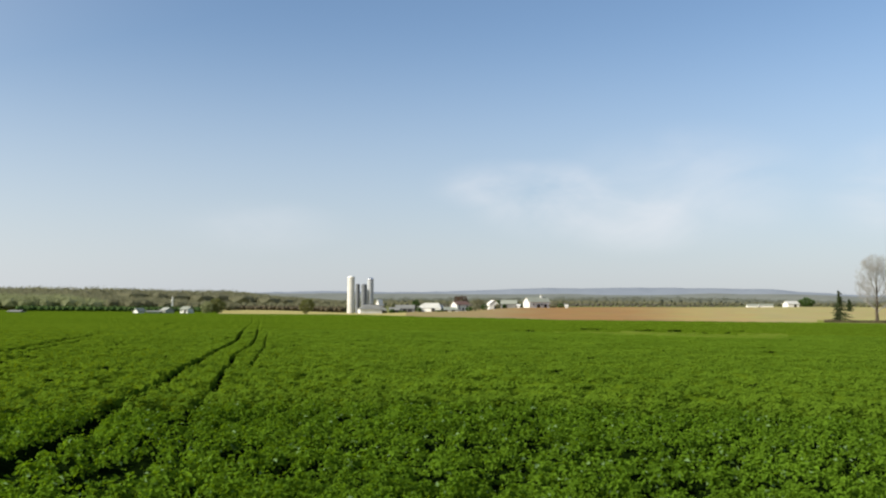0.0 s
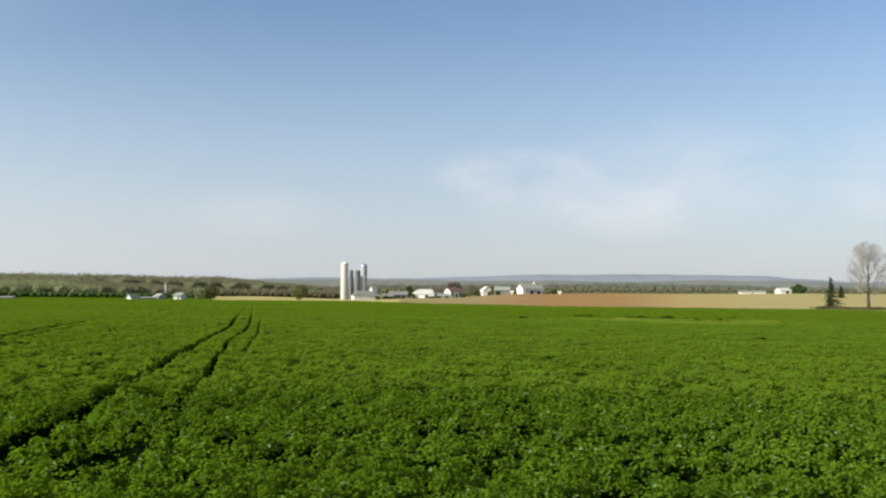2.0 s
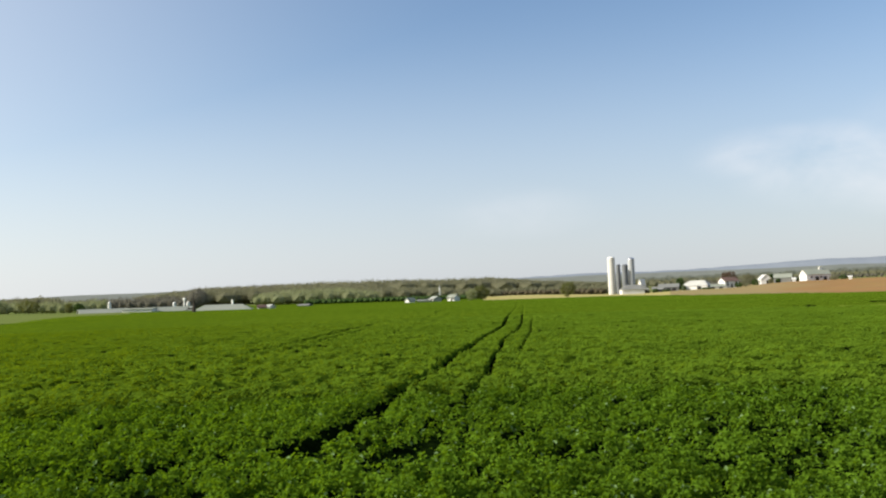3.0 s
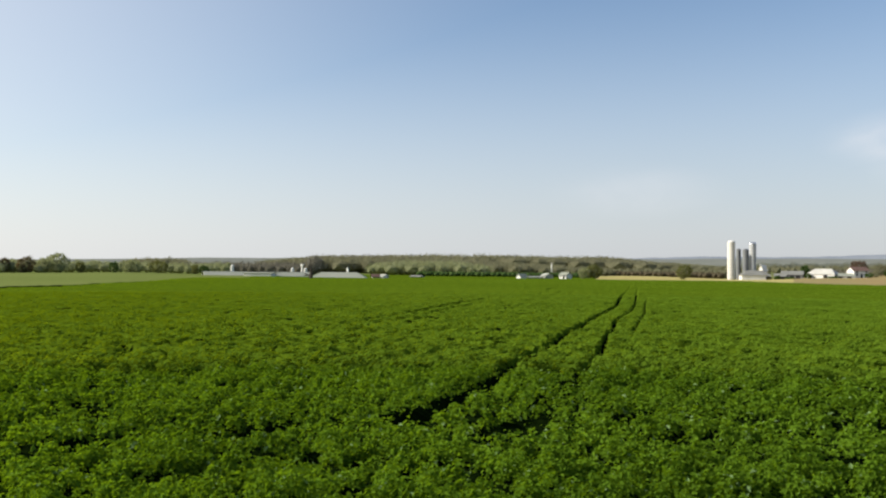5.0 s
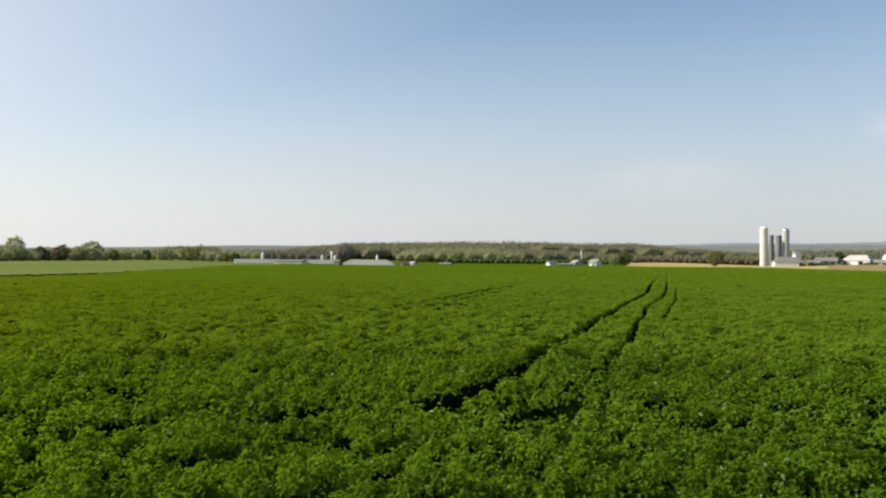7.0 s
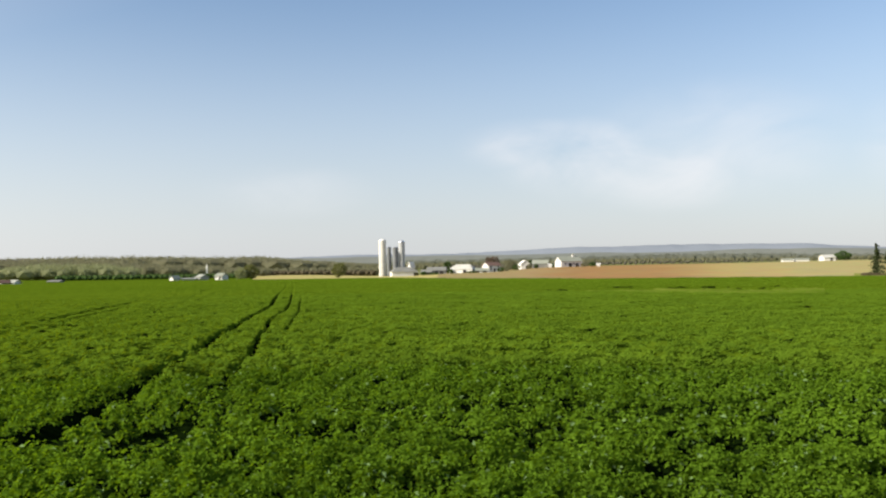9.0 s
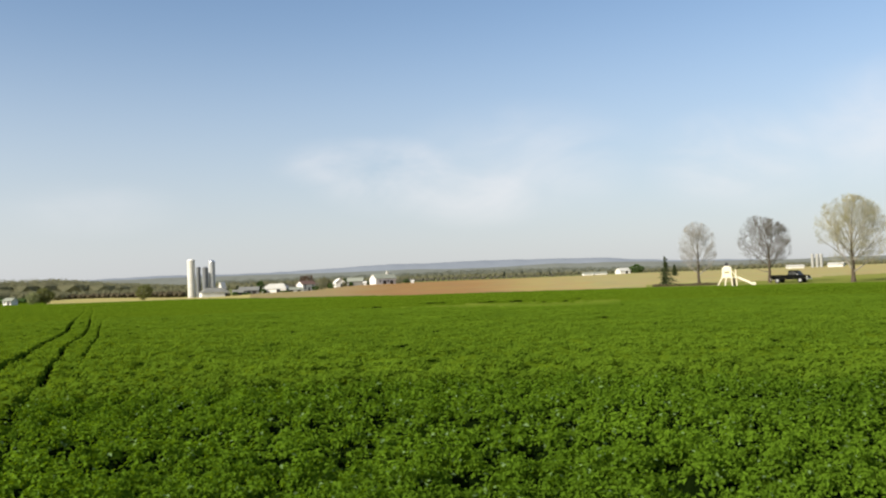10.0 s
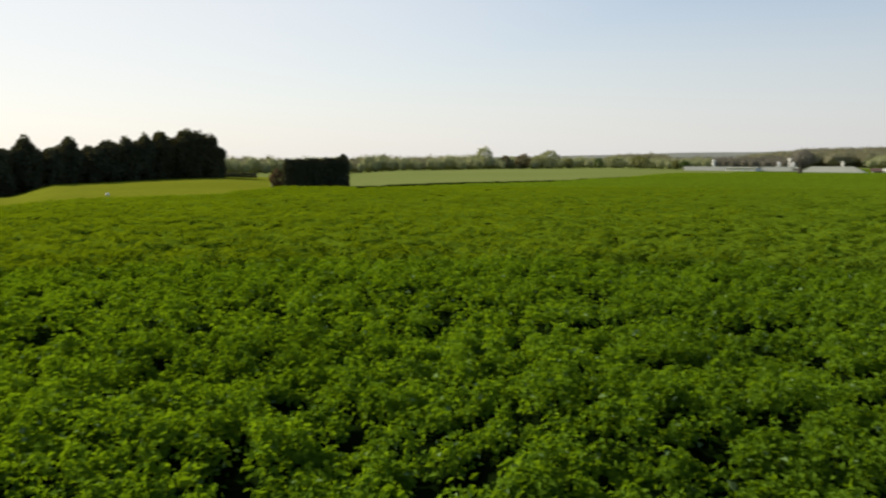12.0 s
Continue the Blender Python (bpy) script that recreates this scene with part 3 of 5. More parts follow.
def crop_layer(name, ds, material, label, low):
    """A closed layer under the leaves: stems and soil coloured dark as shade near by, the leafy cover far off, with its
    side at the field's edge.
    """
    fine = [np.arange(-100, -36, 0.42), np.arange(-36, -21.5, 0.13), np.arange(-21.5, -9.5, 0.07), np.arange(-9.5, 52, 0.42)] if low > 0.5 else [np.arange(-100, 52, 0.36)]
    azs = np.concatenate([np.arange(-180, -100, 4.0), *fine, np.arange(52, 180, 4.0)])
    A, D = np.meshgrid(np.radians(azs), ds)
    lim = edge(np.degrees(A)) + 1.5 * (vnoise(D * np.sin(A), D * np.cos(A), 4, 3) - 0.5)
    D = np.minimum(D, lim)
    X, Y = D * np.sin(A), D * np.cos(A)
    Z = land(X, Y) + stand(X, Y) * np.clip(0.2 + (D - 14.5) / 5, 0.2, low) + 0.01 if low > 0.5 else land(X, Y) + stand(X, Y) * low + 0.005 + 0.07 * vnoise(X, Y, 0.16, 51) ** 2
    Z = np.where(D >= lim - 1e-6, land(X, Y) - 0.05, Z)
    V = np.stack([X, Y, Z], -1).reshape(-1, 3)
    n, k = len(azs), len(ds)
    i, j = np.meshgrid(np.arange(n), np.arange(k - 1))
    F = np.stack([j * n + i, (j + 1) * n + i, (j + 1) * n + (i + 1) % n, j * n + (i + 1) % n], -1).reshape(-1, 4)
    me = mesh_from(name, V, F, True)
    me.materials.append(material)
    me.materials.append(SHADE_STEMS)
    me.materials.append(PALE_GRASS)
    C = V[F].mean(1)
    # tracks, bare spots and gaps get the colour that has shade painted in
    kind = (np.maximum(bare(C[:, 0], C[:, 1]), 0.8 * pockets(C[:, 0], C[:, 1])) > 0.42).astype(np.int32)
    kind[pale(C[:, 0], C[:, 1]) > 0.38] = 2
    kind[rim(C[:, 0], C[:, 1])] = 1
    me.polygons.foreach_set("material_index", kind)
    return tagged(new(name, me), label, "crop", kind="stuff")


crop_layer("alfalfa_stems", np.concatenate([[0.02, 0.3, 0.6, 0.9, 1.2, 1.6, 2.0], np.geomspace(2.5, 19.5, 130)]), SHADE_STEMS, "stems and soil under the alfalfa leaves, coloured dark as shade", 0.36)
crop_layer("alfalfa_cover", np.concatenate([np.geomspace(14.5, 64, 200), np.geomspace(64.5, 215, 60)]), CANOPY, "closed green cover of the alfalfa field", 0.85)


def crop_tufts(name, d0, d1, gap, count, size, loose=0.38, az0=-96.0, az1=48.0, thin=0.0, sprig=1):
    """Alfalfa plants between two distances, each a dome of leaves turned a little to the sun, with a few shoots standing out; one mesh. sprig: leaflets that grow together."""
    g = np.arange(-d1, d1, gap)
    x, y = np.meshgrid(g, g)
    x, y = x.ravel() + RNG.uniform(-0.5, 0.5, x.size) * gap, y.ravel() + RNG.uniform(-0.5, 0.5, x.size) * gap
    d, az = np.hypot(x, y), np.degrees(np.arctan2(x, y))
    ok = (d >= d0) & (d < np.minimum(d1, edge(az) - 0.4)) & (az > az0) & (az < az1)
    x, y = x[ok], y[ok]
    gone = np.maximum(np.maximum(pockets(x, y) * 1.3, np.clip(bare(x, y) * 2.2 - 0.8, 0, 1)), thin * np.clip((np.hypot(x, y) - d0) / (d1 - d0), 0, 1))
    ok = RNG.uniform(size=len(x)) > gone
    x, y = x[ok], y[ok]
    n = len(x)
    wide = gap * RNG.uniform(0.42, 0.80, n)
    tall = np.maximum(stand(x, y), 0.10) * (1 + RNG.uniform(-0.8, 0.5, n) * loose)
    up = RNG.normal(size=(n, count, 3))
    up[..., 2] = np.abs(up[..., 2]) * 1.15 - 0.12
    up /= np.linalg.norm(up, axis=2, keepdims=True)
    reach = RNG.uniform(0.72, 1.0, (n, count, 1)) + 0.30 * (RNG.uniform(size=(n, count, 1)) > 0.94)
    c = up * reach * np.stack([wide, wide, tall * 0.62], -1)[:, None, :]
    c += np.stack([x, y, land(x, y) + tall * 0.40], -1)[:, None, :]
    nor = (up + RNG.normal(size=up.shape) * loose + (0, 0, 0.7 - loose) + np.array(SUN_WAY) * 0.3).reshape(-1, 3)
    c = c.reshape(-1, 3)
    # most lower leaves are left out, so the shade-dark stems show between plants
    keep = ((c[:, 2] - land(c[:, 0], c[:, 1])) / np.repeat(tall, count) > 0.58) | (RNG.uniform(size=len(c)) < 0.26) | (d0 > 14) | (d0 < 3) | (count < 30)
    c, nor = c[keep], nor[keep]
    ok = RNG.uniform(size=len(c)) > np.maximum(np.minimum(bare(c[:, 0], c[:, 1]) * 1.8, 0.97), np.minimum(pockets(c[:, 0], c[:, 1]), 0.86))
    c, nor = c[ok], nor[ok]
    long = size * RNG.uniform(0.65, 1.3, len(c))
    if sprig > 1:
        c, nor, long = np.repeat(c, sprig, 0), np.repeat(nor, sprig, 0), np.repeat(long, sprig)
        c = c + RNG.normal(size=c.shape) * size * 0.45
        nor = nor + RNG.normal(size=nor.shape) * 0.45
    v, f = leaves(c, long, 0.0, 0.66, facing=nor) if d0 < 15 else small_leaves(c, long, facing=nor)
    ob = link(name, mesh_from(name, v, f), CROP if d0 < 9 else CROP_FAR)
    return tagged(ob, "lush green leafy alfalfa crop covering the field", "crop", kind="stuff")


def crop_leaves(name, d0, d1, gap, count, size, flat, az0=-96.0, az1=48.0):
    """Leaves that roughen the far cover; one mesh."""
    g = np.arange(-d1, d1, gap)
    x, y = np.meshgrid(g, g)
    x, y = x.ravel() + RNG.uniform(-0.5, 0.5, x.size) * gap, y.ravel() + RNG.uniform(-0.5, 0.5, x.size) * gap
    d, az = np.hypot(x, y), np.degrees(np.arctan2(x, y))
    ok = (d >= d0) & (d < np.minimum(d1, edge(az) - 0.4)) & (az > az0) & (az < az1)
    x, y = np.repeat(x[ok], count), np.repeat(y[ok], count)
    x, y = x + RNG.uniform(-0.5, 0.5, len(x)) * gap, y + RNG.uniform(-0.5, 0.5, len(x)) * gap
    ok = RNG.uniform(size=len(x)) > np.maximum(np.maximum(bare(x, y) * 1.4, pockets(x, y)), np.maximum(pale(x, y) * 1.3, rim(x, y)))
    x, y = x[ok], y[ok]
    c = np.stack([x, y, land(x, y) + stand(x, y) * RNG.uniform(0.84, 1.10, len(x))], -1)
    lean = np.array((0, 0, 0.75)) + np.array(SUN_WAY) * 0.5
    v, f = small_leaves(c, size * RNG.uniform(0.65, 1.35, len(c)), facing=RNG.normal(size=c.shape) * (1 - flat) + lean * flat)
    ob = link(name, mesh_from(name, v, f), CROP_FAR)
    return tagged(ob, "lush green leafy alfalfa crop covering the field", "crop", kind="stuff")


def litter(name, d1, count):
    """Small low leaves among the stems."""
    a, r = np.radians(RNG.uniform(-96, 48, count)), d1 * np.sqrt(RNG.uniform(0.02, 1, count))
    x, y = r * np.sin(a), r * np.cos(a)
    ok = bare(x, y) < 0.2
    x, y = x[ok], y[ok]
    c = np.stack([x, y, land(x, y) + stand(x, y) * 0.3 + RNG.uniform(0.02, 0.12, len(x))], -1)
    v, f = leaves(c, 0.07 * RNG.uniform(0.6, 1.4, len(x)), 0.3, 0.6)
    return tagged(link(name, mesh_from(name, v, f), CROP), "small low leaves among the alfalfa stems", "crop", kind="stuff")


litter("alfalfa_litter", 16.0, 20000)
crop_tufts("alfalfa", 0.45, 3.4, 0.20, 64, 0.06, 0.42, -180, 180)
crop_tufts("alfalfa", 3.4, 13.0, 0.32, 17, 0.135, 0.36, 48, 180)
crop_tufts("alfalfa", 3.4, 13.0, 0.32, 17, 0.135, 0.36, -180, -96)
crop_tufts("alfalfa", 3.4, 8.5, 0.19, 84, 0.049, 0.38, -92, 44, 0.0, 2)
crop_tufts("alfalfa", 8.5, 15.0, 0.21, 54, 0.064, 0.32, -92, 44)
crop_tufts("alfalfa", 15.0, 23.0, 0.28, 44, 0.080, 0.22, -90, 44, 0.30)
crop_tufts("alfalfa", 23.0, 36.0, 0.34, 28, 0.085, 0.18, -88, 44, 0.80)
crop_leaves("alfalfa", 15.0, 34.0, 0.40, 34, 0.070, 0.80)
crop_leaves("alfalfa", 34.0, 64.0, 0.50, 28, 0.074, 0.88)
crop_leaves("alfalfa", 64.0, 215.0, 1.2, 9, 0.10, 0.90)


# ---------------------------------------------------------------- hills and woods
def ridge(name, az0, az1, d, el, wave, seed, material, label, thick):
    """A long wooded hill seen far off: a rounded bank along an arc. el: its crest's rise, by share of its length."""
    n = 160
    k = np.linspace(0, 1, n)
    az = np.radians(az0 + (az1 - az0) * k)
    crest = np.interp(k, np.linspace(0, 1, len(el)), el)
    crest = np.tan(np.radians(crest)) * d + EYE
    crest += wave * (vnoise(k * d * 0.5, k * 0, d * 0.03, seed) - 0.5) + 0.4 * wave * (vnoise(k * d * 0.5, k * 0, d * 0.008, seed + 1) - 0.5)
    rows = []
    for s, h in ((-1.0, -0.05), (-0.75, 0.25), (-0.5, 0.6), (-0.25, 0.88), (0, 1.0), (0.4, 0.8), (1.0, -0.05)):
        dd = d + s * thick
        rows.append(np.stack([dd * np.sin(az), dd * np.cos(az), crest * h - (6 if h < 0 else 0)], -1))
    V = np.stack(rows).reshape(-1, 3)
    i, j = np.meshgrid(np.arange(n - 1), np.arange(len(rows) - 1))
    F = np.stack([j * n + i, j * n + i + 1, (j + 1) * n + i + 1, (j + 1) * n + i], -1).reshape(-1, 4)
    ob = link(name, mesh_from(name, V, F, True), material)
    return tagged(ob, label, "hill", kind="structure")


ridge("backdrop_ridge", -16, 30, 4200, [0.75, 0.98, 1.08, 1.08, 1.22, 1.38, 1.38, 1.36, 1.28, 1.05, 0.85], 9, 31, RIDGE, "long wooded mountain ridge tinted blue with haze", 500)
ridge("backdrop_hill", -62, 75, 2300, [0.2, 0.45, 0.68, 0.85, 0.95, 0.98, 1.06, 1.02, 0.74, 0.72, 0.7, 0.6, 0.5], 7, 33, HILL, "low forested hills far off, tinted grey-green with haze", 350)


def ball(detail):
    """Vertices and triangles of a unit ball."""
    bm = bmesh.new()
    bmesh.ops.create_icosphere(bm, subdivisions=detail, radius=1.0)
    v, f = np.array([v.co[:] for v in bm.verts]), np.array([[q.index for q in p.verts] for p in bm.faces])
    bm.free()
    return v, f


CORE = ball(1)


def wood_belt(name, az0, az1, d, deep, tops, count, material, label, per=240, front=0.68, wide=(0.50, 0.90)):
    """A far belt of trees: clouds of small leaf clumps round lobed cores, lower in front; one mesh. tops: rise of the treetops over level, by azimuth."""
    V, F, base = [], [], 0
    az = az0 + (az1 - az0) * (np.arange(count) + RNG.uniform(0, 1, count)) / count
    back = (np.arange(count) * 0.618) % 1.0
    for a, k in zip(az, back):
        r = d + deep * k
        x, y = polar(a, r)
        g = float(land(x, y))
        full = r * math.tan(radians(np.interp(a, *tops))) + EYE - g
        h = max(full * (front + (1 - front) * k) * RNG.uniform(0.92, 1.04), 1.2)
        w = h * RNG.uniform(*wide)
        v = CORE[0] * (w * 0.66, w * 0.66, h * 0.46) + (x, y, g + h * 0.44)
        V.append(v), F.append(CORE[1] + base)
        base += len(v)
        p = RNG.normal(size=(per, 3))
        p /= np.linalg.norm(p, axis=1, keepdims=True)
        p[:, 2] = np.where(p[:, 2] < -0.4, -p[:, 2], p[:, 2])
        swell = 1 + 0.10 * np.sin(p[:, :1] * 5 + a * 50) * np.sin(p[:, 2:] * 4 + p[:, 1:2] * 5)
        c = p * RNG.uniform(0.45, 1.0, (per, 1)) ** 0.6 * swell * (w, w, h * 0.54) + (x, y, g + h * 0.46)
        v, f = small_leaves(c, min(h * 0.095, r * 0.0014) * RNG.uniform(0.5, 1.3, per), facing=RNG.normal(size=p.shape) + p * 0.15 + (0, 0, 0.6))
        V.append(v), F.append(f + base)
        base += len(v)
    ob = link(name, mesh_from(name, np.concatenate(V), np.concatenate(F)), material)
    return tagged(ob, label, "trees", kind="stuff")


LEFT_TOPS = ([-90, -69, -67.3, -66, -61, -59.8, -58, -54.7, -53, -51.8, -49.5, -46.5, -44.7, -42, -40, -37], [0.5, 0.5, 0.7, 0.5, 0.6, 0.78, 0.6, 0.7, 0.68, 0.54, 0.55, 0.58, 0.5, 0.48, 0.48, 0.54])
MAIN_TOPS = ([-40, -37, -33.4, -32.6, -31, -29, -27, -25, -23, -21.3, -19.8, -18, -16.5, -15.6, -13], [0.5, 0.56, 0.58, 1.03, 1.0, 1.06, 1.04, 0.98, 0.86, 0.79, 0.72, 0.6, 0.5, 0.42, 0.38])
HILL_TOPS = ([-36, -34, -32, -28, -25, -20, -15, -13, -11.3, -9, -6], [0.66, 0.82, 1.0, 1.09, 1.16, 1.18, 1.1, 1.06, 0.84, 0.68, 0.5])
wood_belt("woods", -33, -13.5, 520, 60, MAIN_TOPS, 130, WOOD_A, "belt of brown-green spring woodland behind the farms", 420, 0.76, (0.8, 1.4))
wood_belt("woods", -33, -27, 555, 40, MAIN_TOPS, 48, WOOD_C, "bare brown woodland trees behind the long sheds", 400, 0.78, (0.8, 1.3))
wood_belt("woods", -29, -21.5, 480, 25, ([-29, -27, -23, -21.5], [0.55, 0.80, 0.74, 0.5]), 30, WOOD_B, "pale spring-green woodland trees behind the fields", 380, 0.72, (0.7, 1.3))
wood_belt("woods", -40.5, -32.5, 430, 60, MAIN_TOPS, 56, WOOD_C, "low bare brown trees behind the long sheds")
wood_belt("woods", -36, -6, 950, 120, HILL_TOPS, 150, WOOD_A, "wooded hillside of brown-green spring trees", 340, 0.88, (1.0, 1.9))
wood_belt("woods", -44.5, -40.7, 640, 50, ([-44.5, -43.6, -43, -41, -40.7], [0.55, 0.70, 0.74, 0.74, 0.6]), 30, WOOD_A, "flat-topped stand of grey-green woodland", 200, 0.8)
wood_belt("woods", -55, -38, 400, 30, LEFT_TOPS, 80, WOOD_B, "spring-green trees along the far side of the pale field")
wood_belt("woods", -90, -48, 400, 40, LEFT_TOPS, 150, WOOD_A, "brown-green trees beyond the sloping field")
wood_belt("woods", -75, -48, 385, 8, LEFT_TOPS, 50, WOOD_B, "spring-green shrubs beyond the sloping field", 180, 0.55)
wood_belt("woods", -15, -4, 600, 60, ([-15, -10, -4], [0.36, 0.42, 0.40]), 60, WOOD_A, "low brown woodland behind the stubble strip", 180)
wood_belt("woods", -5, 42, 900, 200, ([-5, 8, 11.5, 15.6, 18.4, 21, 30, 42], [0.58, 0.66, 0.66, 0.62, 0.58, 0.56, 0.6, 0.6]), 280, WOOD_A, "long low woodland behind the tilled field", 150)
wood_belt("woods", -6, 44, 1500, 260, ([-6, 0, 6, 11, 16, 21, 24, 30, 44], [0.72, 0.78, 0.84, 0.94, 0.92, 0.82, 0.74, 0.70, 0.70]), 230, WOOD_FAR, "wooded hillside far behind the fields, tinted grey-green with haze", 150, 0.7, (0.8, 1.4))
wood_belt("woods", -2, 27, 740, 90, ([-2, 6, 12, 18, 20, 27], [0.38, 0.48, 0.44, 0.40, 0.32, 0.40]), 170, WOOD_C, "bare brown hedgerow trees behind the tilled field", 150)
wood_belt("woods", 24, 44, 560, 60, ([24, 28, 34, 44], [0.55, 0.62, 0.62, 0.62]), 60, WOOD_A, "brown-green trees beyond the stubble field", 180)
wood_belt("hedge", -26, -14.5, 455, 8, ([-26, -14.5], [0.05, 0.05]), 90, BUSH, "dark low hedge in front of the woodland", 50, 0.8, (0.6, 1.0))
wood_belt("hedge", -14, -6.5, 560, 8, ([-14, -6.5], [0.16, 0.16]), 70, BROWN_BUSH, "dark brown hedge behind the stubble strip", 50, 0.8, (0.6, 1.0))


# ---------------------------------------------------------------- leafy plants
def leafy(name, m, w, deep, h, label, category, material, seed, count, size, shape="round", group="", low=0.0, kind=""):
    """A dense crown of many small leaf clumps on a short trunk; round, cone or block."""
    rng = np.random.default_rng(seed)
    ob = thing(name, m, label, category, group)
    p = rng.normal(size=(count, 3))
    p /= np.linalg.norm(p, axis=1, keepdims=True)
    bump = 1 + 0.16 * np.sin(p[:, 0] * 4.3 + seed) * np.sin(p[:, 2] * 5.1 + seed * 2) + 0.10 * np.sin(p[:, 0] * 11 + p[:, 1] * 9 + seed)
    p *= (rng.uniform(0.35, 1, count) ** 0.33 * bump)[:, None]
    if shape == "round":
        c = p * (w / 2, deep / 2, (h - low) / 2) + (0, 0, low + (h - low) / 2)
    elif shape == "cone":
        k = rng.uniform(0, 1, count) ** 1.5
        a = rng.uniform(0, 6.283, count)
        rr = (1 - k) ** 0.75 * (0.12 + 0.88 * rng.uniform(0.4, 1, count) ** 0.4) * (1 + 0.14 * np.sin(a * 3 + k * 9 + seed))
        c = np.stack([np.cos(a) * rr * w / 2, np.sin(a) * rr * deep / 2, low + k * (h - low)], 1)
    else:  # column: full sides and a pointed head
        k = rng.uniform(0, 1, count)
        a = rng.uniform(0, 6.283, count)
        rr = np.clip((1.02 - k) / 0.22, 0.05, 1) ** 0.6 * (0.3 + 0.7 * rng.uniform(0.3, 1, count) ** 0.35) * (1 + 0.10 * np.sin(a * 4 + k * 14 + seed))
        c = np.stack([np.cos(a) * rr * w / 2, np.sin(a) * rr * deep / 2, low + k * (h - low)], 1)
    v, f = small_leaves(c, size * 1.15 * rng.uniform(0.6, 1.4, count), 0.2, rng)
    bm = bmesh.new()
    tube(bm, (0, 0, -0.3), (0, 0, low + (h - low) * 0.6), 0.03 * h, 0.015 * h, 6)
    part("trunk", bm, BARK, ob)
    link("crown", mesh_from("crown", v, f), material, ob)
    return ob


# ---------------------------------------------------------------- buildings
def rot_y(deg):
    return Matrix.Rotation(radians(deg), 4, "Y")


def gable_house(name, m, w, deep, wall_h, roof_h, label, category, wall=WHITE, roof=TIN, doors=(), windows=(), gable_front=False, group="", hip=0.0):
    """A gabled building; its front faces -y. doors: (x, width, height); windows: (x, z, width, height)."""
    ob = thing(name, m, label, category, group)
    bm = bmesh.new()
    if gable_front:
        pts = [(-w / 2, 0), (w / 2, 0), (w / 2, wall_h), (0, wall_h + roof_h), (-w / 2, wall_h)]
        rows = [[bm.verts.new((x, yy, z)) for x, z in pts] for yy in (-deep / 2, deep / 2)]
    else:
        pts = [(-deep / 2, 0), (deep / 2, 0), (deep / 2, wall_h), (0, wall_h + roof_h), (-deep / 2, wall_h)]
        rows = [[bm.verts.new((xx * ((1 - hip) if k == 3 else 1), y, z)) for k, (y, z) in enumerate(pts)] for xx in (-w / 2, w / 2)]
    for v in rows[0] + rows[1]:
        if v.co.z == 0:
            v.co.z = -0.6
    bm.faces.new(rows[0]), bm.faces.new(rows[1][::-1])
    for i in range(5):
        j = (i + 1) % 5
        bm.faces.new((rows[0][i], rows[1][i], rows[1][j], rows[0][j]))
    bmesh.ops.recalc_face_normals(bm, faces=bm.faces)
    part("wall", bm, wall, ob)
    span, run = (w, deep) if gable_front else (deep, w)
    if hip:
        # a hipped roof: a ridge that is shorter than the eaves
        bm = bmesh.new()
        a, b, c = w / 2 + 0.4, deep / 2 + 0.4, w / 2 * (1 - hip)
        low = [bm.verts.new((x, y, wall_h)) for x, y in ((-a, -b), (a, -b), (a, b), (-a, b))]
        top = [bm.verts.new((x, 0, wall_h + roof_h + 0.15)) for x in (-c, c)]
        bm.faces.new(low[::-1])
        bm.faces.new((low[0], low[1], top[1], top[0])), bm.faces.new((low[2], low[3], top[0], top[1]))
        bm.faces.new((low[1], low[2], top[1])), bm.faces.new((low[3], low[0], top[0]))
        part("roof", bm, roof, ob)
    ang = math.degrees(math.atan2(roof_h, span / 2))
    ln = math.hypot(roof_h, span / 2) + 0.45
    for s in () if hip else (-1, 1):
        bm = bmesh.new()
        box(bm, ln, run + 0.8, 0.14)
        slab = part("roof", bm, roof, ob)
        turn = Matrix.Identity(4) if gable_front else Matrix.Rotation(radians(90), 4, "Z")
        mid = Vector((s * (span / 4 + 0.12), 0, wall_h + roof_h / 2 - 0.10))
        slab.matrix_local = turn @ Matrix.Translation(mid) @ rot_y(s * ang)
    for x, dw, dh in doors:
        bm = bmesh.new()
        box(bm, dw, 0.12, dh, (x, -deep / 2 - 0.03, 0))
        part("door", bm, DARK, ob)
    for x, z, ww, hh in windows:
        bm = bmesh.new()
        box(bm, ww + 0.3, 0.10, hh + 0.3, (x, -deep / 2 - 0.02, z - 0.15))
        fr = part("window", bm, WHITE, ob)
        bm = bmesh.new()
        box(bm, ww, 0.06, hh, (x, -deep / 2 - 0.08, z))
        part("pane", bm, GLASS, fr)
    return ob


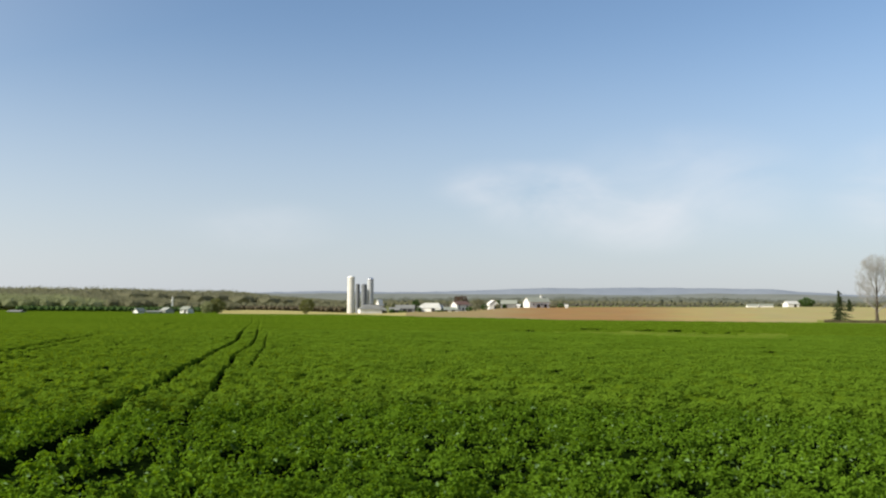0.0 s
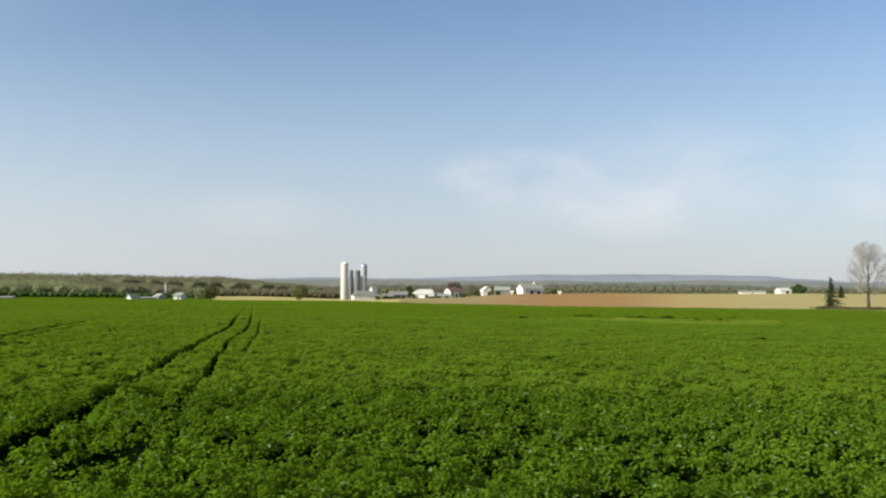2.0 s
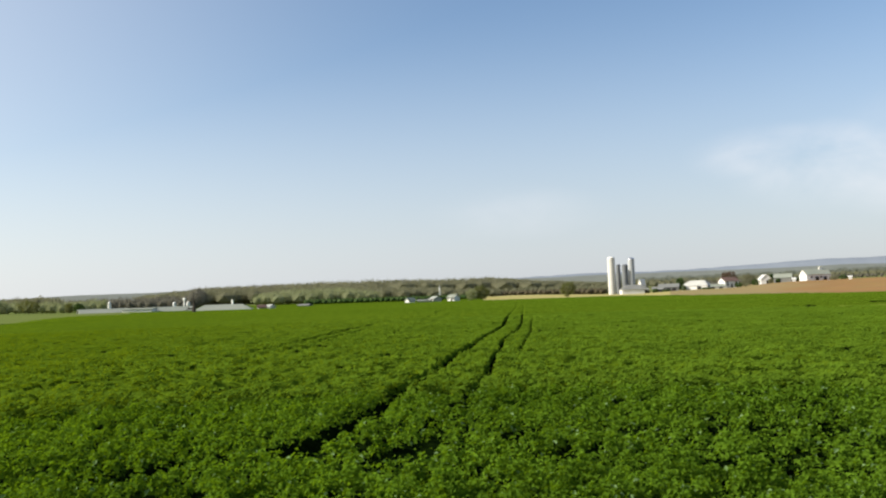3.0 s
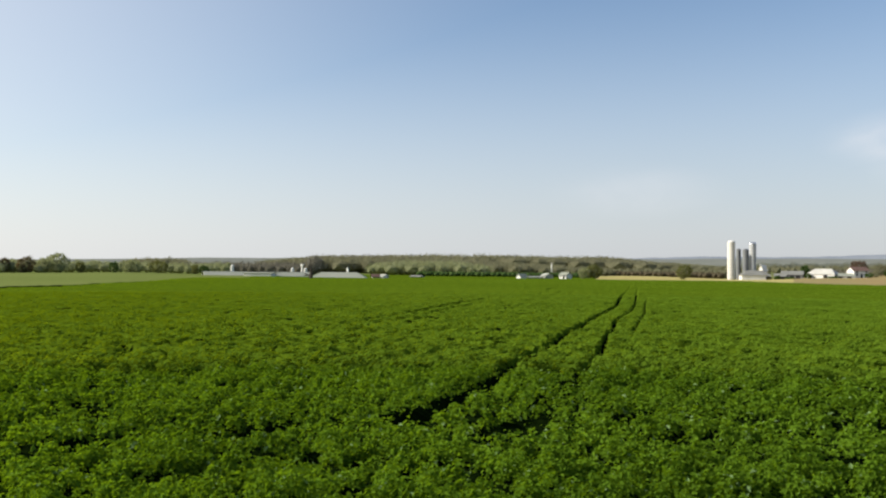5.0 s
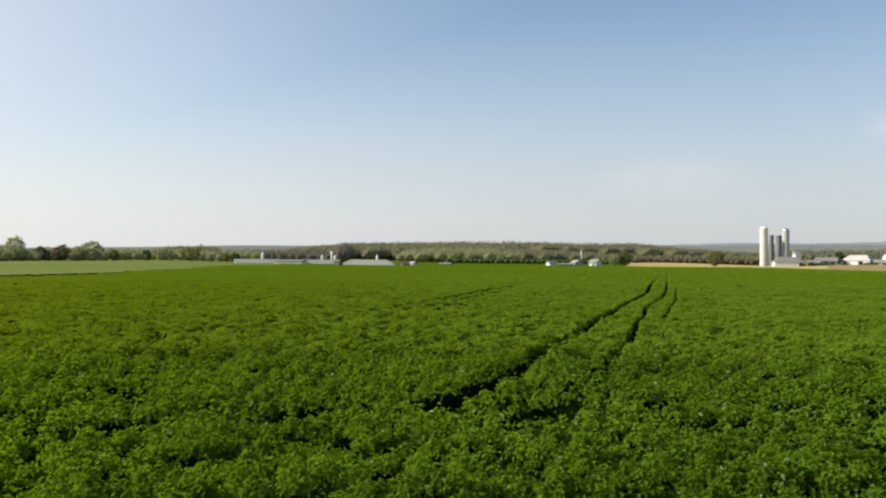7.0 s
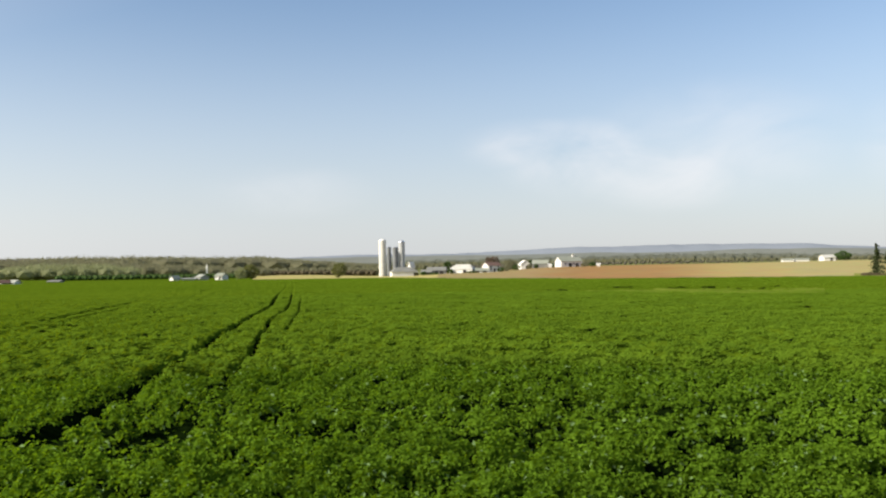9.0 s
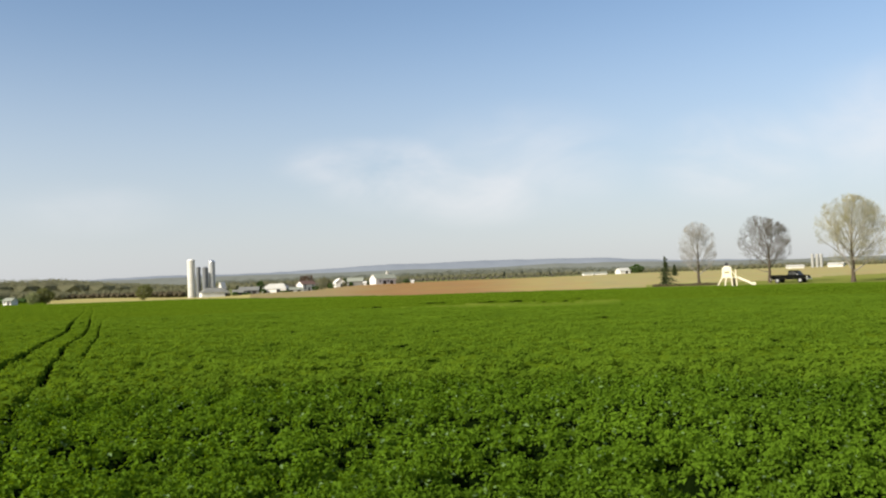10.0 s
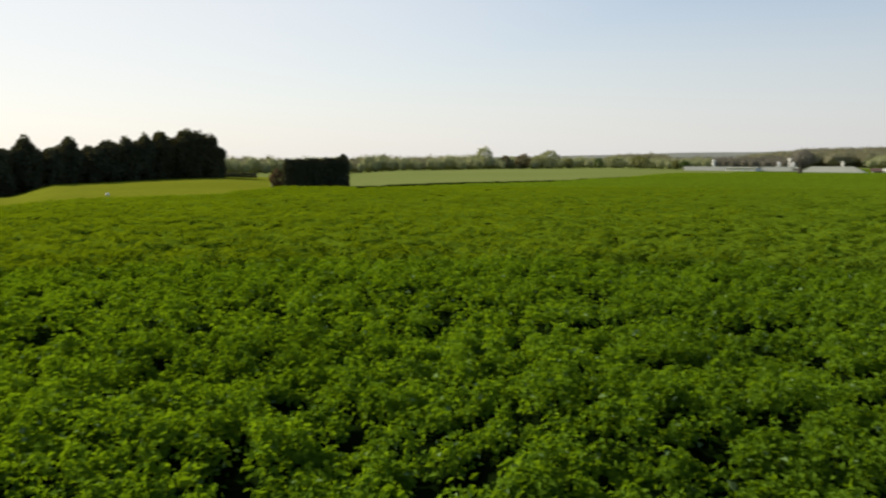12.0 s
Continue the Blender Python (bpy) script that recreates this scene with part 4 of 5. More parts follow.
def silo(m, r, h, wall, label, dome=WHITE, hoops=14):
    ob = thing("silo", m, label, "silo", "silos at the farm")
    bm = bmesh.new()
    bmesh.ops.create_cone(bm, cap_ends=True, segments=28, radius1=r, radius2=r, depth=h + 1, matrix=Matrix.Translation((0, 0, h / 2 - 0.5)))
    part("wall", bm, wall, ob)
    bm = bmesh.new()
    bmesh.ops.create_uvsphere(bm, u_segments=24, v_segments=12, radius=r * 1.02)
    bmesh.ops.bisect_plane(bm, geom=bm.verts[:] + bm.edges[:] + bm.faces[:], plane_co=(0, 0, 0), plane_no=(0, 0, 1), clear_inner=True)
    for v in bm.verts:
        v.co.z = v.co.z * 0.55 + h
    part("roof", bm, dome, ob)
    for i in range(hoops):
        bm = bmesh.new()
        z = h * (i + 0.5) / hoops
        bmesh.ops.create_cone(bm, cap_ends=False, segments=28, radius1=r + 0.05, radius2=r + 0.05, depth=0.10, matrix=Matrix.Translation((0, 0, z)))
        part("hoop", bm, TIN, ob)
    bm = bmesh.new()
    box(bm, 0.6, 0.6, h * 0.96, (r * 0.7, r * 0.75, 0))
    part("chute", bm, wall, ob)
    return ob


def deg_w(d, w):
    return d * radians(w)


# dairy farm with the silos
silo(at(-6.0, 500), 2.05, 20.2, CONCRETE, "tall pale concrete stave silo with a domed top")
silo(at(-5.57, 512), 1.25, 16.6, SILO_DARK, "slim dark weathered silo between the tall silos", SILO_DARK, 9)
silo(at(-5.15, 508), 1.65, 16.2, SILO_DARK, "dark grey weathered silo beside the tall silos", SILO_DARK, 9)
silo(at(-4.74, 515), 1.85, 20.0, SILO_GREY, "tall grey silo with a bright metal dome", CHROME, 12)
gable_house("barn", at(-4.62, 488, 10), 14.5, 9, 2.4, 2.4, "low white milking barn with a hipped grey roof", "barn", WHITE, GREY_ROOF, [(5.6, 1.6, 1.9)], hip=0.45)
gable_house("shed", at(-3.15, 492, 0), 5.5, 6, 1.6, 1.4, "small dark open shed in the farmyard", "shed", GREEN_BOARD, GREY_ROOF, [(-1.2, 1.4, 1.3), (1.2, 1.4, 1.3)])
gable_house("barn", at(-4.13, 540, -45), 3.0, 3.4, 5.0, 3.4, "small white gabled building behind the silos", "barn", WHITE, WHITE, gable_front=True)
gable_house("barn", at(-2.45, 500, -4), 10.5, 9, 2.2, 1.9, "low grey open-fronted cattle shed", "shed", GREY_ROOF, GREY_ROOF, [(-3, 2.2, 1.8), (0, 2.2, 1.8), (3, 2.2, 1.8)])
gable_house("barn", at(-0.72, 482, -18), 13.5, 9, 1.9, 2.7, "broad white barn with a hipped pale metal roof", "barn", WHITE, PALE_ROOF, [(2.4, 2.0, 1.7)], hip=0.4)
gable_house("shed", at(0.42, 480, 6), 9.5, 6, 1.0, 1.3, "low lean-to shed with a grey roof beside the barn", "shed", WHITE, TIN, [(-2, 2.0, 0.8), (2, 2.0, 0.8)], hip=0.25)
gable_house("farmhouse", at(1.15, 490, 30), 8.0, 7, 3.6, 1.9, "white two-storey farmhouse with a brown roof", "house", WHITE, RED_ROOF, [(0, 1.0, 2.0)], [(-2.4, 0.9, 0.9, 1.2), (2.4, 0.9, 0.9, 1.2), (-2.4, 2.4, 0.9, 0.9), (2.4, 2.4, 0.9, 0.9)])
# second farm on the rise
gable_house("barn", at(3.28, 560, 12), 6.0, 9, 3.0, 2.4, "small white gabled barn on the rise", "barn", WHITE, WHITE, [(1, 1.8, 2.2)], gable_front=True)
gable_house("barn", at(4.36, 575, -6), 10.2, 9, 2.8, 2.3, "low grey barn with a metal roof", "barn", GREY_ROOF, TIN, [(-2, 2, 2)])
gable_house("shed", at(4.97, 560), 1.9, 2, 1.5, 0.6, "tiny white shed beside the field", "shed", WHITE, WHITE)
big = gable_house("barn", at(6.15, 570, 28), 15.0, 9, 3.6, 3.0, "large white bank barn with a pale metal roof", "barn", WHITE, TIN, [(-1, 2.2, 2.2), (4, 2.2, 2.2)], [(1.5, 1.4, 1.2, 1), (-4.5, 1.4, 1.2, 1)])
bm = bmesh.new()
box(bm, 1.4, 1.4, 1.9, (3.4, 0, 6.0))
cup = part("cupola", bm, WHITE, big)
bm = bmesh.new()
bmesh.ops.create_cone(bm, cap_ends=True, segments=4, radius1=1.3, radius2=0.05, depth=0.9, matrix=Matrix.Translation((3.4, 0, 8.3)) @ Matrix.Rotation(radians(45), 4, "Z"))
part("roof", bm, TIN, cup)
gable_house("shed", at(8.08, 545), 1.8, 1.8, 1.3, 0.5, "tiny white hut at the edge of the tilled field", "shed", WHITE, WHITE)
for i, (az, d, w, h, m) in enumerate(((-3.3, 484, 3.2, 2.0, BUSH), (-3.75, 482, 1.6, 1.4, DARK_LEAF), (-1.55, 478, 3.0, 2.6, BUSH), (1.75, 482, 4.0, 2.2, BUSH), (2.15, 500, 4.5, 3.6, WOOD_A), (2.75, 520, 4.5, 3.2, BUSH), (3.62, 548, 3.0, 3.0, WOOD_A), (4.05, 560, 2.6, 2.4, BUSH), (5.15, 562, 2.4, 2.6, BUSH), (7.2, 560, 5.0, 2.2, WOOD_A), (7.7, 575, 5.0, 2.8, BUSH), (-0.2, 470, 5.0, 0.9, BUSH), (-2.6, 486, 5.0, 0.9, BUSH))):
    leafy("bush", at(az, d), w, w, h, "rounded farmyard bush beside a building", "shrub", m, 300 + i, 500, 0.4, "round", "farmyard bushes", -0.1)
# third farm
gable_house("barn", at(19.5, 600, 8), 6.0, 8, 1.2, 0.9, "long low white poultry barn", "barn", WHITE, TIN)
gable_house("barn", at(20.3, 605, 8), 8.6, 8, 1.2, 0.9, "long low white poultry barn", "barn", WHITE, TIN)
gable_house("barn", at(21.75, 590, 25), 7.0, 8, 2.0, 1.7, "white gabled barn with a pale roof", "barn", WHITE, PALE_ROOF, [(1, 1.6, 1.6)])
# fourth farm, behind the shade trees
gable_house("barn", at(32.1, 500, 8), 8.0, 8, 1.0, 0.8, "low white barn beyond the lawn", "barn", WHITE, PALE_ROOF)
gable_house("barn", at(34.4, 500, -8), 7.2, 8, 1.1, 1.0, "low white barn beyond the lawn", "barn", WHITE, PALE_ROOF)
for az in (33.1, 33.36, 33.59):
    silo(at(az, 500), 0.80, 6.8, GRAIN_BIN, "short grey grain silo beside a white barn", GRAIN_BIN, 5)

# long sheds on the far side of the crop
gable_house("poultry_shed", at(-38.3, 330, 8, -0.85), 15.5, 9, 0.9, 1.3, "long low poultry shed with a grey metal roof", "shed", TIN, TIN)
gable_house("poultry_shed", at(-36.15, 318, -28), 10.8, 4, 1.0, 0.3, "long low white poultry shed", "shed", WHITE, TIN)
gable_house("poultry_shed", at(-34.2, 322, 4, -1.1), 12.6, 9, 1.2, 1.4, "long low poultry shed with a grey metal roof", "shed", TIN, TIN)
gable_house("poultry_shed", at(-31.1, 262, -6, -1.05), 16.4, 9, 0.9, 1.6, "long low poultry shed with a grey metal roof", "shed", TIN, TIN, hip=0.35)
for az, d, r, h, lab in ((-37.9, 345, 0.62, 3.6, "small white feed bin beside a shed"), (-34.1, 335, 0.62, 2.9, "small white feed bin beside a shed"), (-33.27, 335, 0.62, 2.9, "small white feed bin beside a shed")):
    ob = thing("feed_bin", at(az, d), lab, "bin", "feed bins")
    bm = bmesh.new()
    bmesh.ops.create_cone(bm, cap_ends=True, segments=16, radius1=r, radius2=r, depth=h, matrix=Matrix.Translation((0, 0, h / 2)))
    part("body", bm, WHITE, ob)
    bm = bmesh.new()
    bmesh.ops.create_cone(bm, cap_ends=True, segments=16, radius1=r * 1.05, radius2=0.1, depth=0.5, matrix=Matrix.Translation((0, 0, h + 0.25)))
    part("lid", bm, WHITE, ob)
ob = thing("grain_leg", at(-33.5, 338, -45), "white grain elevator with a raised head", "elevator")
bm = bmesh.new()
box(bm, 0.5, 0.5, 4.0)
part("shaft", bm, WHITE, ob)
bm = bmesh.new()
box(bm, 1.1, 0.7, 0.7, (0.1, 0, 4.0))
part("head", bm, WHITE, ob)
ob = thing("chimney_vent", at(-30.55, 275, -45), "white vent stack on a shed", "vent")
bm = bmesh.new()
box(bm, 0.5, 0.5, 3.1)
part("stack", bm, WHITE, ob)
gable_house("cottage", at(-28.75, 350, 10, -0.3), 2.6, 3, 0.8, 0.9, "low brown-roofed outbuilding by the woods", "shed", DULL_WHITE, RED_ROOF)
gable_house("cottage", at(-28.2, 350, -48, -0.3), 2.6, 3, 0.9, 0.8, "small pale gabled outbuilding by the woods", "shed", WHITE, DULL_WHITE)
# hamlet behind the crop
gable_house("shed", at(-26.0, 420, -30, -0.3), 5.5, 4, 0.7, 0.5, "low weathered shed by the woods", "shed", DULL_WHITE, GREY_ROOF)
gable_house("cottage", at(-19.15, 410, -48), 2.8, 4, 0.9, 1.2, "small white gabled cottage", "house", WHITE, TIN, gable_front=True)
gable_house("shed", at(-18.3, 412, 0), 6.0, 4, 0.7, 0.3, "low white garden wall of sheds", "shed", DULL_WHITE, DULL_WHITE)
gable_house("cottage", at(-17.5, 415, -48), 3.2, 5, 1.3, 1.1, "small cottage with a pale roof", "house", DULL_WHITE, DULL_WHITE)
gable_house("cottage", at(-16.3, 410, -42), 4.2, 4, 1.8, 1.1, "small white cottage with a grey roof", "house", WHITE, TIN, [(0.6, 1.0, 1.4)], [(-1.2, 0.7, 0.7, 0.8), (1.8, 0.7, 0.7, 0.8)])
ob = thing("steeple", at(-17.2, 480), "white church steeple among the trees", "steeple")
bm = bmesh.new()
box(bm, 0.9, 0.9, 5.0)
part("tower", bm, WHITE, ob)
bm = bmesh.new()
bmesh.ops.create_cone(bm, cap_ends=True, segments=8, radius1=0.55, radius2=0.05, depth=2.8, matrix=Matrix.Translation((0, 0, 6.4)))
part("spire", bm, WHITE, ob)


# ---------------------------------------------------------------- trees and shrubs
def shade_tree(m, h, wide, label, seed, twig, bud, fork=0.2, buds=1400, budsize=0.2, limbs=12, lop=0.0, fine=1.0, last=6, rise=(14, 66)):
    """A shade tree early in spring: a trunk that parts into straight rising limbs, branches, fine twigs, a haze of buds."""
    rng = random.Random(seed)
    ob = thing("tree", m, label, "tree", "shade trees by the lawn")
    mid = Vector((0, 0, h * (1 + fork) / 2))
    size = Vector((wide / 2, wide / 2, h * (1 - fork) / 2))
    thick, thin, tips, arms = [], [], [], []

    def room(p, w):
        """How far it is from p along w to the crown's outline, which leans to one side by lop."""
        q = p - mid
        q.z += lop * size.z * 0.3 * q.x / size.x
        a = sum((w[i] / size[i]) ** 2 for i in range(3))
        b = sum(q[i] * w[i] / size[i] ** 2 for i in range(3))
        c = sum((q[i] / size[i]) ** 2 for i in range(3)) - 1
        d = b * b - a * c
        return (-b + math.sqrt(d)) / a if d > 0 else 0.0

    def grow(p, w, length, r, level, share=1.0):
        steps = (7, 4, 3, 2)[level]
        kids = int((8, 6, last, 0)[level] * share)
        path = [p.copy()]
        for i in range(steps):
            w = (w + Vector((rng.gauss(0, 1), rng.gauss(0, 1), rng.gauss(0.35, 0.7))) * (0.045, 0.09, 0.12, 0.16)[level]).normalized()
            e = p + w * length / steps
            r1 = r * (1 - 0.75 * (i + 1) / steps)
            r0 = r * (1 - 0.75 * i / steps)
            (arms[-1] if level == 0 or r0 > 0.03 else thin).append((p, e, r0, r1))
            p = e
            path.append(p.copy())
        if level >= 2:
            tips.append(p)
        for k in range(kids):
            t = (0.16 + 0.84 * (k + rng.random()) / kids) * steps
            i = min(int(t), steps - 1)
            q = path[i].lerp(path[i + 1], t - i)
            along = (path[i + 1] - path[i]).normalized()
            side = Vector((rng.gauss(0, 1), rng.gauss(0, 1), rng.gauss(0.25, 1)))
            side = (side - along * side.dot(along)).normalized()
            ang = radians(rng.uniform(24, 52))
            v = (along * math.cos(ang) + side * math.sin(ang)).normalized()
            ln = min(room(q, v) * rng.uniform(0.8, 1.04), length * rng.uniform(0.40, 0.62))
            if ln > 0.12:
                grow(q, v, ln, max(r * (1 - 0.75 * t / steps) * 0.55, 0.008), level + 1)

    top, r = 0.60 * h, 0.024 * h
    p = Vector((0, 0, -0.2))
    for i in range(8):
        e = Vector((rng.gauss(0, 0.004) * h, rng.gauss(0, 0.004) * h, top * (i + 1) / 8))
        thick.append((p, e, r * (1.35 if i == 0 else 1) * (1 - 0.085 * i), r * (1 - 0.085 * (i + 1))))
        p = e
    for k in range(limbs):
        t = k / (limbs - 1)
        q = Vector((0, 0, h * (fork * 0.85 + (0.52 - fork * 0.85) * t)))
        a, up = k * 2.4 + rng.uniform(-0.3, 0.3), radians(rise[0] + (rise[1] - rise[0]) * t ** 1.25 + rng.uniform(-6, 6))
        w = Vector((math.cos(a) * math.cos(up), math.sin(a) * math.cos(up), math.sin(up)))
        arms.append([])
        grow(q, w, room(q, w) * rng.uniform(0.88, 1.0), h * 0.0085 * (1 - 0.4 * t), 0)
    arms.append([])
    grow(Vector((0, 0, top)), Vector((0, 0, 1)), h * 0.39, h * 0.006, 0, 0.5)

    def sticks(name, rows, sides, material, least):
        V, F, first = [], [], 0
        for a, b, ra, rb in rows:
            w = (b - a).normalized()
            u = w.orthogonal().normalized()
            v = w.cross(u)
            for c, rr in ((a, ra), (b, rb)):
                for i in range(sides):
                    t = 2 * math.pi * i / sides
                    V.append(c + (u * math.cos(t) + v * math.sin(t)) * max(rr, least))
            for i in range(sides):
                F.append((first + i, first + (i + 1) % sides, first + sides + (i + 1) % sides, first + sides + i))
            first += 2 * sides
        return link(name, mesh_from(name, np.array([tuple(v) for v in V]), F), material, ob)

    sticks("trunk", thick, 9, BARK, 0.01)
    for rows in arms:
        sticks("limb", rows, 5, PALE_BARK if twig is OLIVE_TWIG else twig, 0.02)
    sticks("twig_crown", thin, 3, twig, 0.0085 * fine)
    rg = np.random.default_rng(seed)
    tips = np.array([tuple(p) for p in tips])
    pick = tips[rg.integers(0, len(tips), buds)] + rg.normal(size=(buds, 3)) * h * 0.012
    v, f = leaves(pick, budsize * rg.uniform(0.5, 1.2, buds), 0.1, 0.7, rg)
    link("crown", mesh_from("crown", v, f), bud, ob)
    return ob


shade_tree(at(26.45, 152), 10.6, 6.4, "bare slender shade tree with pale grey twigs", 3, WHITE_TWIG, GREY_BUD, 0.16, 300, 0.08, 13, 0.0, 0.85, 6, (40, 80))
shade_tree(at(30.65, 150), 10.6, 10.0, "bare dark-twigged shade tree on the lawn", 5, TWIG, GREY_BUD, 0.15, 600, 0.09, 14, 1.3, 1.25, 7, (16, 74))
shade_tree(at(35.3, 143), 13.1, 10.6, "broad shade tree with yellow-green spring buds", 8, OLIVE_TWIG, BUD, 0.13, 5200, 0.10, 19, 0.1, 1.0, 7, (36, 78))
shade_tree(at(39.7, 143), 10.6, 8.8, "bare dark shade tree at the end of the row", 13, TWIG, GREY_BUD, 0.15, 600, 0.09, 15, 0.2, 1.25, 8)


def spruce(m, h, label, seed, gaps=0.3, lop=0.0):
    rng = np.random.default_rng(seed)
    ob = thing("spruce", m, label, "tree")
    bm = bmesh.new()
    tube(bm, (0, 0, -0.2), (0, 0, h), h * 0.022, 0.02, 7)
    part("trunk", bm, BARK, ob)
    C, S = [], []
    for z in np.arange(0.06, 0.99, 0.045):
        reach = h * 0.42 * (1 - z) ** 0.85 + 0.14
        if rng.uniform() < gaps:
            reach *= 0.45
        for a in np.arange(0, 6.28, 0.75) + rng.uniform(0, 1):
            rr = reach * rng.uniform(0.35, 1.3) * (1 + 0.45 * lop * math.cos(a))
            if rng.uniform() < gaps * 0.7:
                continue
            for t in np.linspace(0.15, 1, 8):
                C.append((math.cos(a) * rr * t, math.sin(a) * rr * t, z * h - 0.25 * rr * t + rng.normal() * 0.04))
                S.append(0.42 * (1.1 - 0.5 * t))
    v, f = leaves(np.array(C), np.array(S), 0.3, 0.6, rng)
    link("crown", mesh_from("crown", v, f), NEEDLE, ob)
    return ob


def lawn_shade_strip(az0, az1, d, deep, count):
    """A strip of dark blades along the lawn, added in place of the shadow by the trees."""
    a, r = RNG.uniform(az0, az1, count), d + deep * RNG.uniform(0, 1, count)
    x, y = r * np.sin(np.radians(a)), r * np.cos(np.radians(a))
    c = np.stack([x, y, land(x, y) + RNG.uniform(0.0, 1.0, count) ** 2 * 0.36 * vnoise(x, y, 1.5, 61)], -1)
    v, f = small_leaves(c, 0.22 * RNG.uniform(0.5, 1.3, count), 0.0)
    return tagged(link("shade_strip", mesh_from("shade_strip", v, f), BROWN_BUSH), "strip of dark blades standing in for shade along the lawn", "grass", kind="stuff")


lawn_shade_strip(23.6, 27.6, 146.5, 3.4, 4500)
spruce(at(24.4, 151), 4.9, "thin ragged dark spruce at the lawn's edge", 4, 0.5, 0.8)
spruce(at(24.97, 330), 4.2, "small dark conifer in the stubble field", 6, 0.0)


leafy("bush", at(-14.5, 395), 8.0, 7, 6.2, "round olive green tree at the field's edge", "tree", BUD_BUSH, 2, 1300, 0.55, low=0.4)
leafy("bush", at(-15.1, 392), 5.6, 5, 5.0, "pale green budding bush at the field's edge", "tree", WOOD_B, 14, 900, 0.4, low=0.2)
leafy("bush", at(-8.82, 400), 6.8, 6, 6.8, "round brownish-green tree at the field's edge", "tree", BUD_BUSH, 3, 1500, 0.42, low=0.5)
leafy("bush", at(-1.75, 505), 4.6, 5, 7.0, "dark green tree beside the white barn", "tree", BUSH, 4, 700, 0.6, low=0.5)
leafy("bush", at(1.2, 520), 9.0, 6, 9.0, "russet budding tree behind the farmhouse", "tree", RUSSET, 5, 900, 0.6, low=2)
leafy("bush", at(2.4, 530), 6.5, 6, 6.5, "brown-green tree between the farms", "tree", WOOD_A, 6, 800, 0.6, low=0.6)
leafy("bush", at(3.68, 565), 2.2, 2, 5.5, "narrow dark tree by a small barn", "tree", BUSH, 7, 300, 0.5, low=0.4)
leafy("bush", at(22.65, 590), 9.0, 7, 5.6, "rounded dark green tree beside a white barn", "tree", BUSH, 8, 1100, 0.6, low=0.2)
leafy("bush", at(-52.4, 395), 7.5, 7, 10.0, "tall tree standing above the far hedgerow", "tree", WOOD_B, 9, 1000, 0.6, low=1)
leafy("bush", at(-48.2, 390), 9.0, 8, 8.0, "broad spring-green tree in the far hedgerow", "tree", WOOD_B, 10, 1100, 0.6, low=0.8)
leafy("bush", at(-51.0, 392), 5.0, 5, 6.0, "dark brown budding tree in the far hedgerow", "tree", BROWN_BUSH, 40, 900, 0.5, low=0.3)
leafy("bush", at(-49.9, 388), 7.0, 6, 6.4, "round dark brown tree in the far hedgerow", "tree", BROWN_BUSH, 41, 1200, 0.5, low=0.2)
leafy("bush", at(-46.9, 386), 4.0, 4, 4.4, "small brown-green bush in the far hedgerow", "tree", BUD_BUSH, 42, 700, 0.45, low=0.1)
leafy("bush", at(-44.0, 388), 7.0, 6, 5.4, "spring-green tree in the far hedgerow", "tree", WOOD_B, 45, 1000, 0.5, low=0.2)
leafy("bush", at(-48.9, 392), 6.5, 6, 6.0, "pale budding tree in the far hedgerow", "tree", WOOD_B, 46, 900, 0.5, low=0.2)
leafy("bush", at(-40.2, 384), 3.2, 4, 4.0, "small olive green tree by the sheds", "tree", BUD_BUSH, 43, 600, 0.4, low=0.1)
leafy("bush", at(-39.6, 380), 4.2, 4, 3.8, "dark green bush by the sheds", "tree", BUSH, 44, 700, 0.4, low=0.0)
leafy("bush", at(-45.0, 385), 3.8, 4, 4.6, "dark conifer in the far hedgerow", "tree", BUSH, 11, 500, 0.45, low=0.2)
leafy("bush", at(-42.4, 385), 8.6, 6, 5.2, "olive green bush in the far hedgerow", "tree", BUD_BUSH, 12, 800, 0.5, low=0.2)

# clipped cedar clump at the crop's edge, with a russet shrub at its side
for i, az in enumerate(np.linspace(-65.35, -61.8, 11)):
    tall = (2.17, 2.12, 2.20, 2.14, 2.22, 2.24, 2.16, 2.34, 2.30, 2.32, 2.58)[i]
    for row in (0, 1):
        leafy("arborvitae", at(float(az) + 0.12 * row, 65 + 0.7 * row), 0.66, 0.9, tall - 0.08 * row, "dense dark arborvitae in a tight clump", "shrub", CEDAR, 60 + i + 20 * row, 1300, 0.13, "column", "arborvitae clump")
leafy("shrub", at(-66.0, 66.2), 1.0, 0.9, 1.35, "leafless russet shrub beside the arborvitae clump", "shrub", RUSSET, 90, 900, 0.13, "round", low=-0.1)


def tree_top(az, d, el):
    """The height of a tree at that place whose top rises el degrees over the eye's level."""
    return d * math.tan(radians(el)) + EYE - height(az, d)


